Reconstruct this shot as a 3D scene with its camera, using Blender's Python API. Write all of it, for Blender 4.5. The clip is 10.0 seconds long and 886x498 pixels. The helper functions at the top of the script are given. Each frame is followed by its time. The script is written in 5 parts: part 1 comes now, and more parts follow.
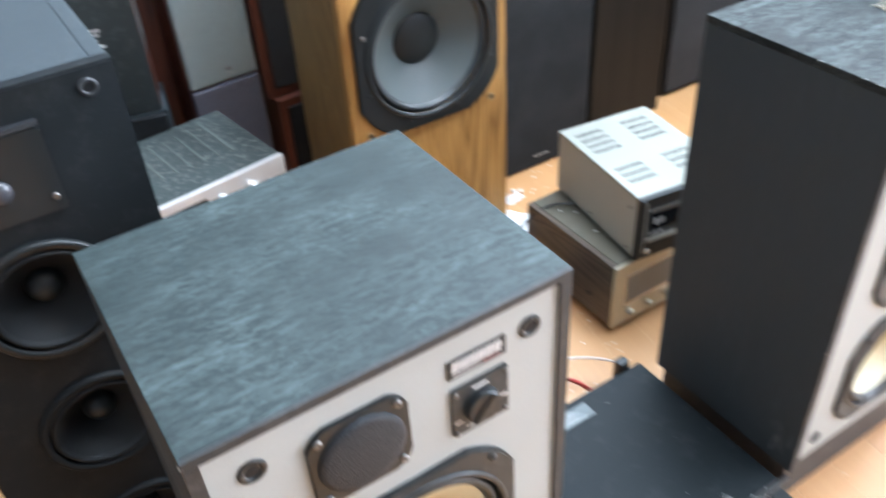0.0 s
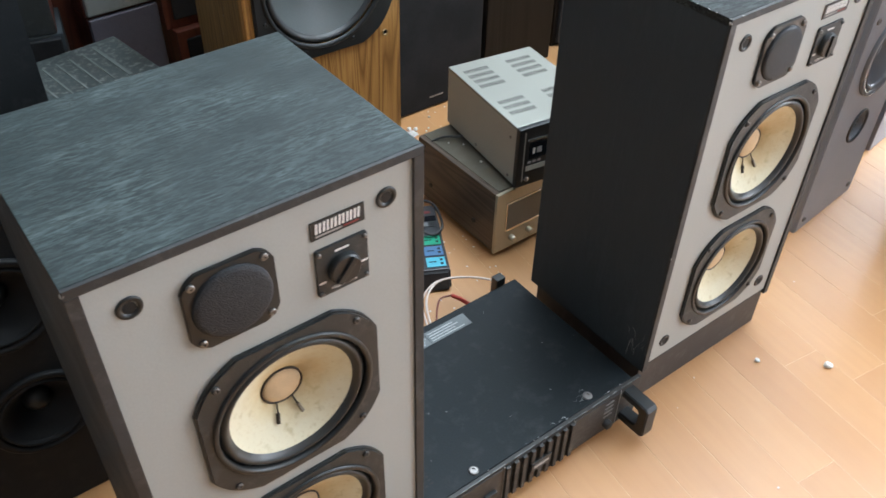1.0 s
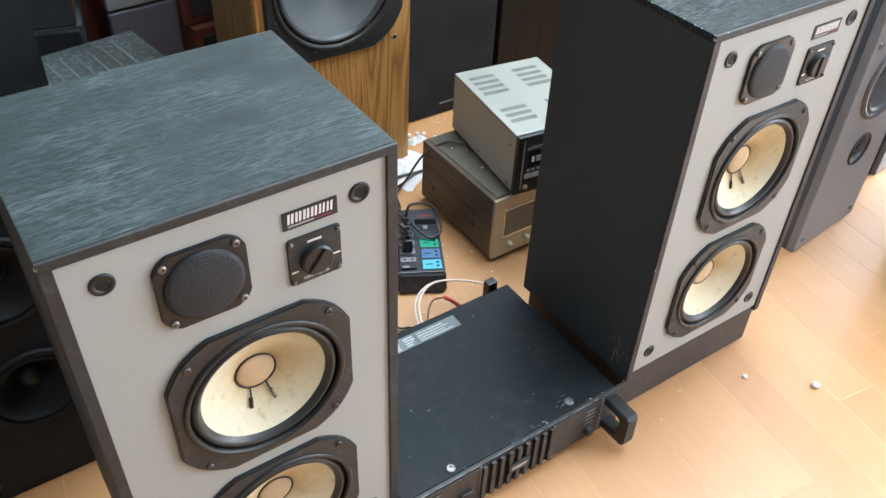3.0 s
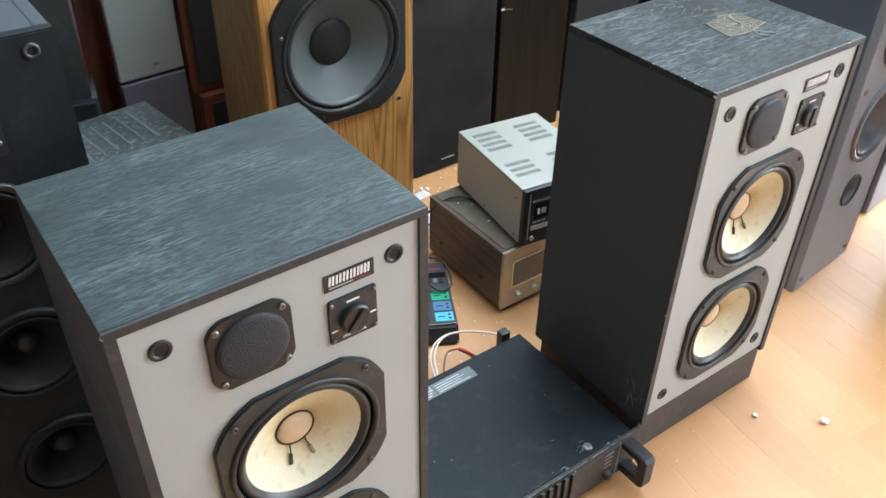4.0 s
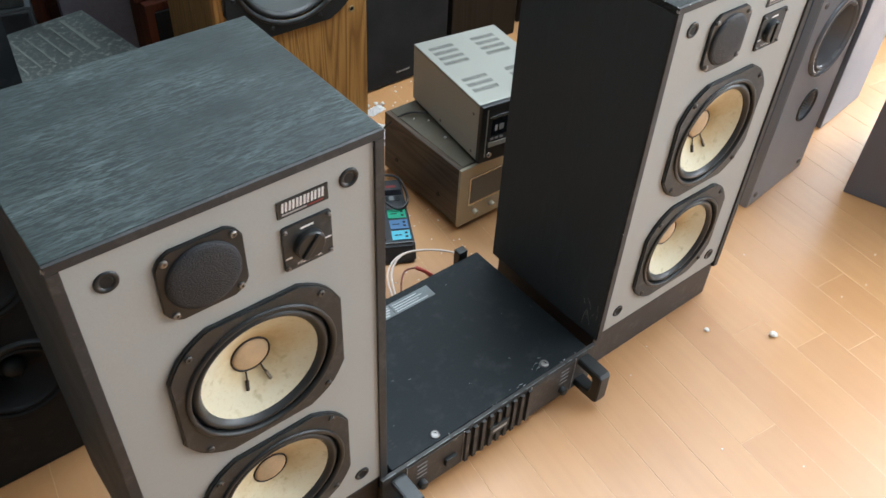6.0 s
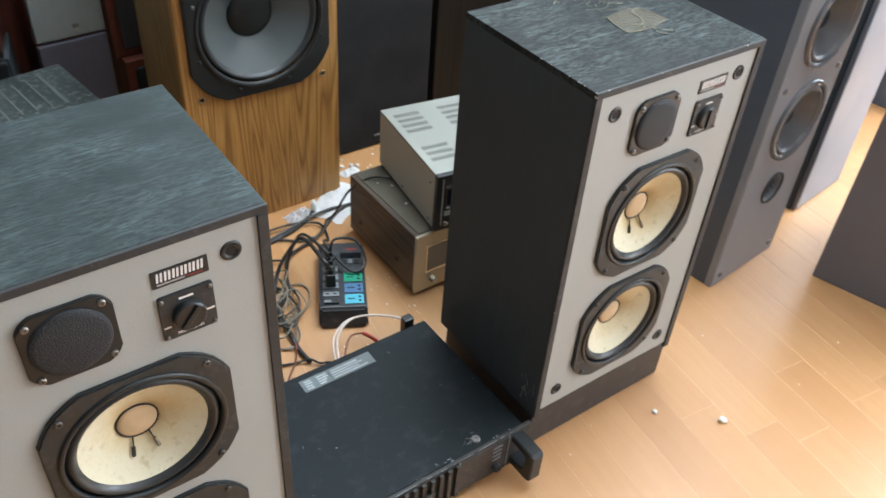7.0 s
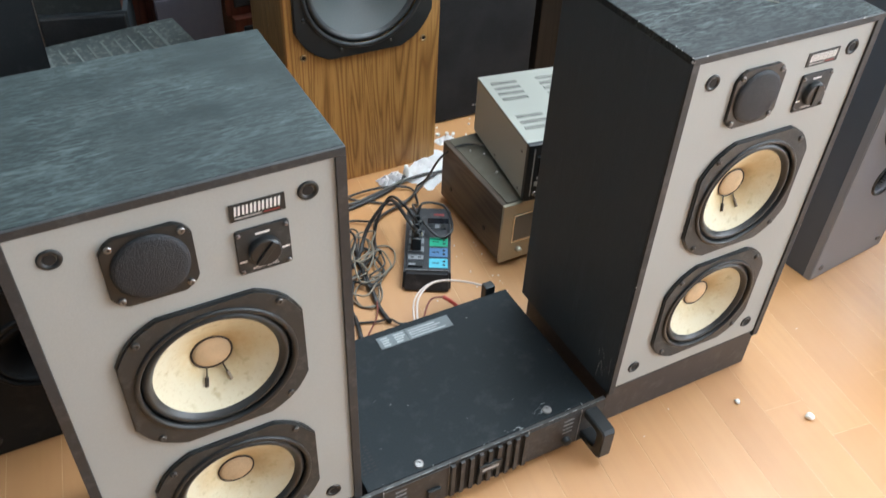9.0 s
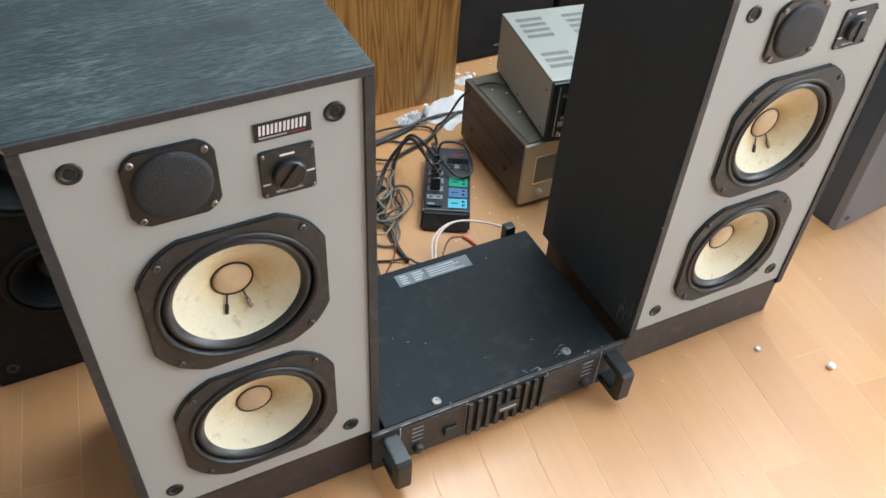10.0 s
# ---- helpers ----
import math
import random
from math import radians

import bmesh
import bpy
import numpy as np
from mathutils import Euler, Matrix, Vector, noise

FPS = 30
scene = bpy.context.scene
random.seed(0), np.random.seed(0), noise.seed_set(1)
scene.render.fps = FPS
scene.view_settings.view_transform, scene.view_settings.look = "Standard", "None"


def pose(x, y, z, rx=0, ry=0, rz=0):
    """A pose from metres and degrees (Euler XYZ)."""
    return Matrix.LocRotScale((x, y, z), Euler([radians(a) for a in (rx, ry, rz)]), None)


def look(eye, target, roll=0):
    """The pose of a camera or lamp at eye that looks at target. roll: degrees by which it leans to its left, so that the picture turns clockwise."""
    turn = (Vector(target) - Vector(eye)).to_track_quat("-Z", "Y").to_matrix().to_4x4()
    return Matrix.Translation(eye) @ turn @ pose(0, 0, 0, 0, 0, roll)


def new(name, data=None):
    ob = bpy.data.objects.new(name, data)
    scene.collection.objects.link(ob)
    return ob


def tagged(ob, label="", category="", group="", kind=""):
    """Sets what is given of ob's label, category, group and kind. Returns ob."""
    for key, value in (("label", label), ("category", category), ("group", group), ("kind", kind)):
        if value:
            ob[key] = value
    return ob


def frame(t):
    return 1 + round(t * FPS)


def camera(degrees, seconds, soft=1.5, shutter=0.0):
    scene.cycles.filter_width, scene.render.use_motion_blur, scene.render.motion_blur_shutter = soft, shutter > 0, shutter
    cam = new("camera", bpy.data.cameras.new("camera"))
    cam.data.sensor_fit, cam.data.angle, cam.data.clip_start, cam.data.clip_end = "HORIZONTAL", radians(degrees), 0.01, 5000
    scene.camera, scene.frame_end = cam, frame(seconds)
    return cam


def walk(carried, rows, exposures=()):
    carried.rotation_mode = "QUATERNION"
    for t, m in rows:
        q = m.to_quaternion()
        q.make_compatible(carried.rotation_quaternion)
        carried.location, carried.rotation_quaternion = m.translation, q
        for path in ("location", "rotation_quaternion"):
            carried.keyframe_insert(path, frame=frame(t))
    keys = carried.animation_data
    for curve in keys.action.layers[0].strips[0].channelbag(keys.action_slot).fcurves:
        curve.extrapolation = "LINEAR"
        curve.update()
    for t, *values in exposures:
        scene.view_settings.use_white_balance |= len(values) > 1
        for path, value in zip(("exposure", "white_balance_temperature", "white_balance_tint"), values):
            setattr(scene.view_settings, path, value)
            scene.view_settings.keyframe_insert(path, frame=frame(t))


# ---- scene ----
cam = camera(55.2, 10.0, shutter=0.4)
PATH = [
    (0, (0.007, -0.011, 1.248), (0.809, 1.334, 0.004), -3.8),
    (0.1, (-0.012, -0.034, 1.257), (0.862, 1.25, -0.004), -2.3),
    (0.3, (-0.032, -0.073, 1.26), (0.908, 1.159, -0.005), -1.8),
    (0.5, (-0.046, -0.102, 1.253), (0.904, 1.099, -0.033), -1.0),
    (1, (-0.026, -0.151, 1.239), (0.911, 1.042, -0.064), 1.6),
    (1.5, (0.011, -0.195, 1.243), (0.929, 1.009, -0.064), -0.4),
    (2, (0.008, -0.191, 1.248), (0.945, 1.023, -0.035), 0.8),
    (2.2, (-0.001, -0.186, 1.24), (0.928, 1.028, -0.05), 3.0),
    (3.3, (0.003, -0.212, 1.264), (0.9, 1.032, -0.019), 2.7),
    (3.5, (-0.007, -0.21, 1.279), (0.91, 1.058, 0.033), 2.4),
    (4, (-0.055, -0.21, 1.287), (0.903, 1.073, 0.09), 1.3),
    (4.5, (-0.056, -0.199, 1.294), (0.978, 1.026, 0.098), 2.7),
    (5, (-0.056, -0.181, 1.281), (0.969, 1.023, 0.056), 2.5),
    (5.2, (-0.064, -0.174, 1.276), (0.932, 0.977, -0.022), 3.1),
    (6.3, (-0.006, -0.205, 1.295), (0.956, 0.907, -0.06), 3.7),
    (6.5, (0.026, -0.221, 1.305), (0.992, 0.897, -0.043), 4.0),
    (6.9, (0.084, -0.255, 1.311), (1.065, 0.935, 0.037), 5.2),
    (7, (0.096, -0.264, 1.311), (1.058, 0.954, 0.049), 4.7),
    (7.5, (0.12, -0.281, 1.302), (0.951, 1.067, 0.08), 1.9),
    (8, (0.119, -0.294, 1.3), (0.915, 1.073, 0.075), 2.6),
    (8.5, (0.114, -0.302, 1.292), (0.893, 1.058, 0.05), 2.7),
    (9, (0.113, -0.294, 1.281), (0.865, 1.024, -0.022), 3.2),
    (9.5, (0.117, -0.296, 1.265), (0.826, 0.972, -0.109), 3.5),
    (10, (0.097, -0.284, 1.242), (0.799, 0.975, -0.144), 4.2),
]
walk(cam, [(t, look(eye, target, roll)) for t, eye, target, roll in PATH], [(0, 1.06, 5600, 8), (0.5, 0.35, 5900, 8), (1, 0.19, 5950, 8), (1.5, 0.46, 5950, 8), (2, 0.43, 5950, 8), (3.5, 0.55, 5900, 7), (4, 0.54, 5900, 7), (4.5, 0.35, 5950, 7), (5, 0.27, 6050, 7), (6.5, 0.00, 6050, 7), (7, 0.25, 6050, 7), (7.5, 0.61, 6000, 6), (8, 0.75, 6000, 6), (9, 0.36, 6000, 7), (9.5, 0.31, 6000, 7), (10, 0.26, 6000, 7)])

# ---- world, daylight through the shop's windows and an added roof light ----
world = bpy.data.worlds.new("daylight")
scene.world = world
world.use_nodes = True
wn = world.node_tree
sky = wn.nodes.new("ShaderNodeTexSky")
sky.sky_type, sky.sun_disc, sky.sun_elevation, sky.sun_rotation = "NISHITA", False, radians(48), radians(115)
wn.links.new(sky.outputs[0], wn.nodes["Background"].inputs[0])
wn.nodes["Background"].inputs[1].default_value = 0.12


def sun_lamp():
    d = bpy.data.lights.new("sun", "SUN")
    d.energy, d.angle, d.color = 0.6, radians(14), (1.0, 0.95, 0.87)
    ob = new("sun", d)
    ob.matrix_world = look((0, 0, 0), (-0.606, 0.283, -0.743))


def window_light(name, at, to, w, h, watts, color):
    d = bpy.data.lights.new(name, "AREA")
    d.shape, d.size, d.size_y, d.energy, d.color = "RECTANGLE", w, h, watts, color
    ob = new(name, d)
    ob.matrix_world = look(at, to)


sun_lamp()
window_light("sky_fill_lamp", (3.86, 0.0, 1.5), (0, 0.0, 1.3), 4.4, 2.3, 308, (0.95, 0.97, 1.0))
window_light("sky_fill_lamp", (2.9, -2.66, 1.5), (2.4, 0, 1.0), 1.8, 2.2, 13, (0.97, 0.98, 1.0))
# Added top light: a lamp in an assumed roof opening, out of view.
window_light("sky_fill_lamp", (1.75, 1.1, 2.98), (1.75, 1.1, 0), 1.7, 2.2, 118, (0.88, 0.96, 1.0))


# ---- materials ----
def mat(name, base, rough=0.5, metal=0.0, spec=0.5):
    m = bpy.data.materials.new(name)
    m.use_nodes = True
    b = m.node_tree.nodes["Principled BSDF"]
    b.inputs["Base Color"].default_value = (*base, 1)
    b.inputs["Roughness"].default_value, b.inputs["Metallic"].default_value = rough, metal
    b.inputs["Specular IOR Level"].default_value = spec
    return m


class Nodes:
    """Short hand for building one material's node tree."""

    def __init__(self, m):
        self.t = m.node_tree
        self.b = self.t.nodes["Principled BSDF"]

    def add(self, kind, **inputs):
        n = self.t.nodes.new("ShaderNode" + kind)
        for k, v in inputs.items():
            key = k.replace("_", " ")
            if isinstance(v, bpy.types.NodeSocket):
                self.t.links.new(v, n.inputs[key])
            else:
                n.inputs[key].default_value = v
        return n

    def coords(self, scale=(1, 1, 1), random_shift=False, turn=0.0):
        c = self.t.nodes.new("ShaderNodeTexCoord").outputs["Object"]
        mp = self.add("Mapping", Vector=c, Scale=scale)
        mp.inputs["Rotation"].default_value[2] = turn
        if random_shift:
            r = self.t.nodes.new("ShaderNodeObjectInfo").outputs["Random"]
            mul = self.t.nodes.new("ShaderNodeMath")
            mul.operation = "MULTIPLY"
            mul.inputs[1].default_value = 37.0
            self.t.links.new(r, mul.inputs[0])
            comb = self.t.nodes.new("ShaderNodeCombineXYZ")
            for k in range(3):
                self.t.links.new(mul.outputs[0], comb.inputs[k])
            self.t.links.new(comb.outputs[0], mp.inputs["Location"])
        return mp.outputs[0]

    def noise(self, vec, scale, detail=4.0, rough=0.55, dist=0.0):
        n = self.add("TexNoise", Vector=vec, Scale=scale, Detail=detail, Roughness=rough, Distortion=dist)
        return n.outputs["Fac"]

    def ramp(self, fac, stops):
        n = self.t.nodes.new("ShaderNodeValToRGB")
        self.t.links.new(fac, n.inputs[0])
        e = n.color_ramp.elements
        while len(e) < len(stops):
            e.new(0.5)
        for el, (p, c) in zip(e, stops):
            el.position = p
            el.color = (*c, 1) if not isinstance(c, (int, float)) else (c, c, c, 1)
        return n.outputs[0]

    def mix(self, fac, a, b, how="MIX"):
        n = self.t.nodes.new("ShaderNodeMix")
        n.data_type, n.blend_type = "RGBA", how
        for sock, v in ((n.inputs[0], fac), (n.inputs[6], a), (n.inputs[7], b)):
            if isinstance(v, bpy.types.NodeSocket):
                self.t.links.new(v, sock)
            else:
                sock.default_value = v if not isinstance(v, tuple) else (*v, 1)[:4]
        return n.outputs[2]

    def color(self, c):
        self.t.links.new(c, self.b.inputs["Base Color"])

    def rough(self, c):
        self.t.links.new(c, self.b.inputs["Roughness"])

    def bump(self, h, strength=0.3, dist=0.001):
        n = self.add("Bump", Height=h, Strength=strength, Distance=dist)
        self.t.links.new(n.outputs[0], self.b.inputs["Normal"])


def speckled(name, base, rough=0.5, metal=0.0, vary=0.25, scale=40.0, bump=0.15, dust=0.0, spec=0.5):
    """A plain surface with soft mottling, fine grain and some dust."""
    m = mat(name, base, rough, metal, spec)
    n = Nodes(m)
    v = n.coords(random_shift=True)
    big, fine = n.noise(v, scale * 0.15, 3), n.noise(v, scale * 12, 2)
    lo, hi = tuple(c * (1 - vary) for c in base), tuple(min(1, c * (1 + vary)) for c in base)
    c = n.ramp(big, [(0.3, lo), (0.7, hi)])
    c = n.mix(0.35, c, n.ramp(fine, [(0.3, lo), (0.7, hi)]))
    if dust:
        d = n.ramp(n.noise(v, scale, 6, 0.7), [(0.52, 0.0), (0.75, dust)])
        c = n.mix(d, c, (0.42, 0.42, 0.40))
    n.color(c)
    n.rough(n.ramp(big, [(0.3, max(0.05, rough - 0.08)), (0.7, min(1, rough + 0.1))]))
    n.bump(fine, bump, 0.0006)
    return m


def wood(name, dark, mid, light, axis="z", rough=0.45, figure=9.0, pore=0.5, rings=15.0):
    """Veneer with cathedral figure and dark pores running along one axis."""
    m = mat(name, mid, rough)
    n = Nodes(m)
    stretch = {"x": (0.07, 1, 1), "y": (1, 0.07, 1), "z": (1, 1, 0.07)}[axis]
    fine = {"x": (0.02, 1, 1), "y": (1, 0.02, 1), "z": (1, 1, 0.02)}[axis]
    v = n.coords(stretch, True)
    w = n.noise(v, figure, 3, 0.5, 0.6)
    wave = n.t.nodes.new("ShaderNodeMath")
    wave.operation = "MULTIPLY"
    wave.inputs[1].default_value = rings
    n.t.links.new(w, wave.inputs[0])
    fr = n.t.nodes.new("ShaderNodeMath")
    fr.operation = "PINGPONG"
    fr.inputs[1].default_value = 0.5
    n.t.links.new(wave.outputs[0], fr.inputs[0])
    c = n.ramp(fr.outputs[0], [(0.0, dark), (0.10, tuple(0.5 * (p + q) for p, q in zip(dark, mid))), (0.22, mid), (0.5, light)])
    p = n.noise(n.coords(fine, True), 420, 3, 0.6)
    c = n.mix(n.ramp(p, [(0.52, 0.0), (0.64, pore)]), c, dark)
    c = n.mix(0.3, c, n.ramp(n.noise(v, 2.5, 2), [(0.3, dark), (0.7, light)]))
    n.color(c)
    n.bump(p, 0.25, 0.0004)
    return m


def ash_vinyl(name, base, scuff, amount, axis="x", rough=0.5, spec=0.5, lined=1.0):
    """Black embossed wood-print vinyl, rubbed pale along the ridges of its grain."""
    m = mat(name, base, rough, 0, spec)
    n = Nodes(m)
    s = (0.16, 1, 1) if axis == "x" else (1, 1, 0.10)
    v = n.coords(s, True)
    grain = n.noise(v, 330, 3, 0.6, 1.2)
    swirl = n.noise(v, 90, 4, 0.6, 1.2)
    patch = n.noise(n.coords((0.6, 1, 1), True), 8, 5, 0.62)
    fine = n.ramp(grain, [(0.46, 0.0), (0.57, 1.0)])
    bold = n.ramp(swirl, [(0.54, 0.0), (0.64, 1.0)])
    worn = n.ramp(patch, [(0.38, 0.06), (0.64, amount)])
    lines = n.mix(0.5, fine, bold)
    lines = n.mix(1.0, lines, (lined, lined, lined), "MULTIPLY")
    c = n.mix(n.mix(1.0, lines, worn, "MULTIPLY"), base, scuff)
    haze = n.ramp(n.noise(n.coords((1, 1, 1), True), 13, 6, 0.7), [(0.40, 0.0), (0.8, amount * 0.17)])
    c = n.mix(haze, c, tuple(0.6 * k for k in scuff))
    n.color(c)
    n.rough(n.ramp(patch, [(0.3, rough - 0.06), (0.7, rough + 0.12)]))
    n.bump(grain, 0.45, 0.0006)
    return m


def cone_paper():
    """Cream paper cone, foxed brown towards the middle, spotted with mould, lit lower left painted in."""
    m = mat("cream_cone", (0.72, 0.62, 0.42), 0.75, 0, 0.25)
    n = Nodes(m)
    v = n.coords(random_shift=False)
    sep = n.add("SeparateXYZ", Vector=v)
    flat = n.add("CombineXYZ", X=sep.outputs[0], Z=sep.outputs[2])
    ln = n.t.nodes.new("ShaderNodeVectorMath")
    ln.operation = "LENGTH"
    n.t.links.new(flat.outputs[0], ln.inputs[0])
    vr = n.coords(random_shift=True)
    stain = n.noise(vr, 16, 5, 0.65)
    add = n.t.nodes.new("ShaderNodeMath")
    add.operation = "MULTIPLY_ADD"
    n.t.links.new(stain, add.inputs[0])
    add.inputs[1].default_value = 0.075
    # Light on the lower left is put into the colour: paper pales that way.
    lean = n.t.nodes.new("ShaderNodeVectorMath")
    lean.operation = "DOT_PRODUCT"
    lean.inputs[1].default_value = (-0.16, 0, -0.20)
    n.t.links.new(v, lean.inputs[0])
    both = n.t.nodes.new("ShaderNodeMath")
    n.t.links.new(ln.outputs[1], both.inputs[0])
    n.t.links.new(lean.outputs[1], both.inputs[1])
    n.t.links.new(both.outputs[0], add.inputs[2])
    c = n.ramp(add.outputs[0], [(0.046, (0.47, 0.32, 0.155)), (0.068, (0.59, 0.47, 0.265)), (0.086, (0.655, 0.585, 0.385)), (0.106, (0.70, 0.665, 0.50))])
    spots = n.ramp(n.noise(vr, 60, 3, 0.5), [(0.59, 0.0), (0.72, 0.5)])
    c = n.mix(spots, c, (0.42, 0.36, 0.17))
    c = n.mix(n.ramp(n.noise(vr, 240, 2), [(0.55, 0.0), (0.8, 0.3)]), c, (0.45, 0.34, 0.17))
    n.color(c)
    n.bump(n.noise(vr, 400, 2), 0.2, 0.0004)
    return m


def mesh_cloth(name, base, cell, rough=0.8, strength=0.8):
    """Woven or perforated cover: a fine grid of holes."""
    m = mat(name, base, rough, 0, 0.3)
    n = Nodes(m)
    v = n.coords((1, 1, 1))
    vor = n.add("TexVoronoi", Vector=v, Scale=1.0 / cell)
    d = n.ramp(vor.outputs["Distance"], [(0.15, 0.0), (0.5, 1.0)])
    c = n.mix(d, tuple(k * 0.3 for k in base), base)
    c = n.mix(n.ramp(n.noise(n.coords(random_shift=True), 7, 4), [(0.4, 0.0), (0.75, 0.05)]), c, (0.3, 0.3, 0.29))
    n.color(c)
    n.bump(d, strength, 0.0006)
    return m


def laminate():
    """Printed beech laminate, each plank with its own tone."""
    m = mat("beech_laminate", (0.60, 0.33, 0.14), 0.3, 0, 0.65)
    n = Nodes(m)
    rnd = n.t.nodes.new("ShaderNodeObjectInfo").outputs["Random"]
    isl = n.t.nodes.new("ShaderNodeNewGeometry").outputs["Random Per Island"]
    mixr = n.t.nodes.new("ShaderNodeMath")
    mixr.operation = "ADD"
    n.t.links.new(rnd, mixr.inputs[0])
    n.t.links.new(isl, mixr.inputs[1])
    fr = n.t.nodes.new("ShaderNodeMath")
    fr.operation = "FRACT"
    n.t.links.new(mixr.outputs[0], fr.inputs[0])
    tone = n.ramp(fr.outputs[0], [(0.0, (0.490, 0.245, 0.090)), (0.5, (0.522, 0.268, 0.101)), (1.0, (0.556, 0.294, 0.116))])
    v = n.coords((1, 0.06, 1), True)
    g = n.noise(v, 55, 4, 0.6, 0.4)
    c = n.mix(n.ramp(g, [(0.42, 0.0), (0.72, 0.4)]), tone, (0.45, 0.215, 0.08))
    geo = n.t.nodes.new("ShaderNodeNewGeometry").outputs["Position"]
    d = n.noise(geo, 5, 6, 0.7)
    c = n.mix(n.ramp(d, [(0.40, 0.0), (0.90, 0.14)]), c, (0.64, 0.46, 0.30))
    n.color(c)
    n.rough(n.ramp(n.noise(geo, 4, 4, 0.6), [(0.25, 0.34), (0.8, 0.42)]))
    n.b.inputs["Coat Weight"].default_value, n.b.inputs["Coat Roughness"].default_value = 0.72, 0.46
    n.bump(g, 0.08, 0.0004)
    return m


M_TOP = ash_vinyl("dusty_black_vinyl", (0.0150, 0.0235, 0.0240), (0.155, 0.205, 0.202), 1.0, "x", 0.54, 0.34, 0.50)
M_TOPWORN = ash_vinyl("rubbed_black_vinyl", (0.0065, 0.0085, 0.0088), (0.125, 0.148, 0.143), 0.9, "x", 0.60, 0.22, 0.9)
M_SIDE = ash_vinyl("black_vinyl", (0.052, 0.062, 0.069), (0.085, 0.099, 0.108), 0.35, "z", 0.5, 0.12)
M_EDGE = speckled("dark_edge", (0.027, 0.029, 0.031), 0.55, dust=0.1)
M_PLINTH = speckled("brown_black_plinth", (0.042, 0.034, 0.030), 0.55, vary=0.2, scale=40, dust=0.1)
M_BAFFLE = speckled("grey_baffle_paint", (0.375, 0.388, 0.370), 0.55, vary=0.05, scale=30, bump=0.25)
M_FRAME = speckled("basket_grey", (0.021, 0.0255, 0.0275), 0.45, vary=0.15, scale=60, bump=0.3, dust=0.1)
M_RUBBER = speckled("rubber_surround", (0.022, 0.0255, 0.027), 0.38, vary=0.2, scale=80, bump=0.1)
M_CONE = cone_paper()
M_CAP = speckled("foxed_dust_cap", (0.55, 0.41, 0.255), 0.75, vary=0.3, scale=120, spec=0.25)
M_GLUE = mat("dark_glue", (0.03, 0.022, 0.016), 0.5)
M_MESH = mesh_cloth("black_tweeter_mesh", (0.026, 0.030, 0.035), 0.0017, 0.5, 0.9)
M_BLACK = speckled("black_plastic", (0.0135, 0.0160, 0.0170), 0.4, vary=0.2, scale=60, bump=0.08)
M_DULLSCREW = speckled("dulled_screw", (0.11, 0.105, 0.10), 0.5, 0.8, 0.3, 90, dust=0.2)
M_STEEL = speckled("screw_steel", (0.24, 0.23, 0.22), 0.45, 1.0, 0.2, 90)
M_WHITE = mat("white_print", (0.75, 0.74, 0.72), 0.6)
M_GREYPRINT = mat("grey_print", (0.35, 0.34, 0.33), 0.6)
M_HOLE = mat("socket_hole", (0.006, 0.006, 0.006), 0.7)
M_OAK = wood("oak_front", (0.20, 0.085, 0.020), (0.48, 0.245, 0.066), (0.60, 0.335, 0.10), "z", 0.42, 7, 0.6, 36.0)
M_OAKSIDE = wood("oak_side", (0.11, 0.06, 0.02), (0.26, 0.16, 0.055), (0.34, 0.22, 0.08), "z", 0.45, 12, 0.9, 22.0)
M_MAHOGANY = wood("mahogany", (0.036, 0.010, 0.007), (0.095, 0.026, 0.015), (0.15, 0.042, 0.023), "z", 0.46, 8, 0.4)
M_DARKWOOD = wood("dark_walnut_vinyl", (0.050, 0.036, 0.026), (0.095, 0.070, 0.051), (0.135, 0.103, 0.078), "y", 0.42, 10, 0.5)
M_BROWNBLACK = wood("brown_black_cabinet", (0.008, 0.0065, 0.0055), (0.013, 0.011, 0.009), (0.019, 0.016, 0.013), "z", 0.5, 6, 0.4)
M_BROWNBLACK.node_tree.nodes["Principled BSDF"].inputs["Specular IOR Level"].default_value = 0.22
M_GREYCLOTH = mesh_cloth("grey_grille_cloth", (0.32, 0.355, 0.345), 0.0012, 0.9, 0.25)
M_DARKCLOTH = mesh_cloth("slate_grille_cloth", (0.145, 0.142, 0.175), 0.0014, 0.9, 0.5)
M_BLACKCLOTH = mesh_cloth("black_grille_cloth", (0.018, 0.019, 0.021), 0.0018, 0.92, 0.5)
M_GRAPHITE = speckled("graphite_paint", (0.27, 0.285, 0.315), 0.42, vary=0.1, scale=40, bump=0.25)
M_PALEGRAPHITE = speckled("pale_graphite_paint", (0.18, 0.18, 0.20), 0.5, vary=0.08, scale=40, bump=0.25)
M_SLATE = speckled("slate_vinyl", (0.145, 0.152, 0.182), 0.5, vary=0.08, scale=40, bump=0.3)
# Tower sides: bluish haze on the right is mixed into this vinyl's colour.
M_HAZEDSIDE = speckled("hazed_tower_vinyl", (0.082, 0.104, 0.136), 0.45, vary=0.12, scale=40, bump=0.2)
# Driver black darkened to carry the shade between the cabinets.
M_SHADEDDRIVER = speckled("shaded_black_driver", (0.0065, 0.0075, 0.0085), 0.6, vary=0.2, scale=40, bump=0.1, spec=0.3)
M_TOWERCONE = speckled("grey_tower_cone", (0.10, 0.104, 0.112), 0.45, vary=0.12, scale=25, bump=0.05)
M_TOWERRIM = speckled("graphite_rim", (0.12, 0.125, 0.135), 0.25, vary=0.1)
M_GREYROLL = speckled("grey_rubber_roll", (0.034, 0.038, 0.040), 0.33, vary=0.2, scale=60, bump=0.1)
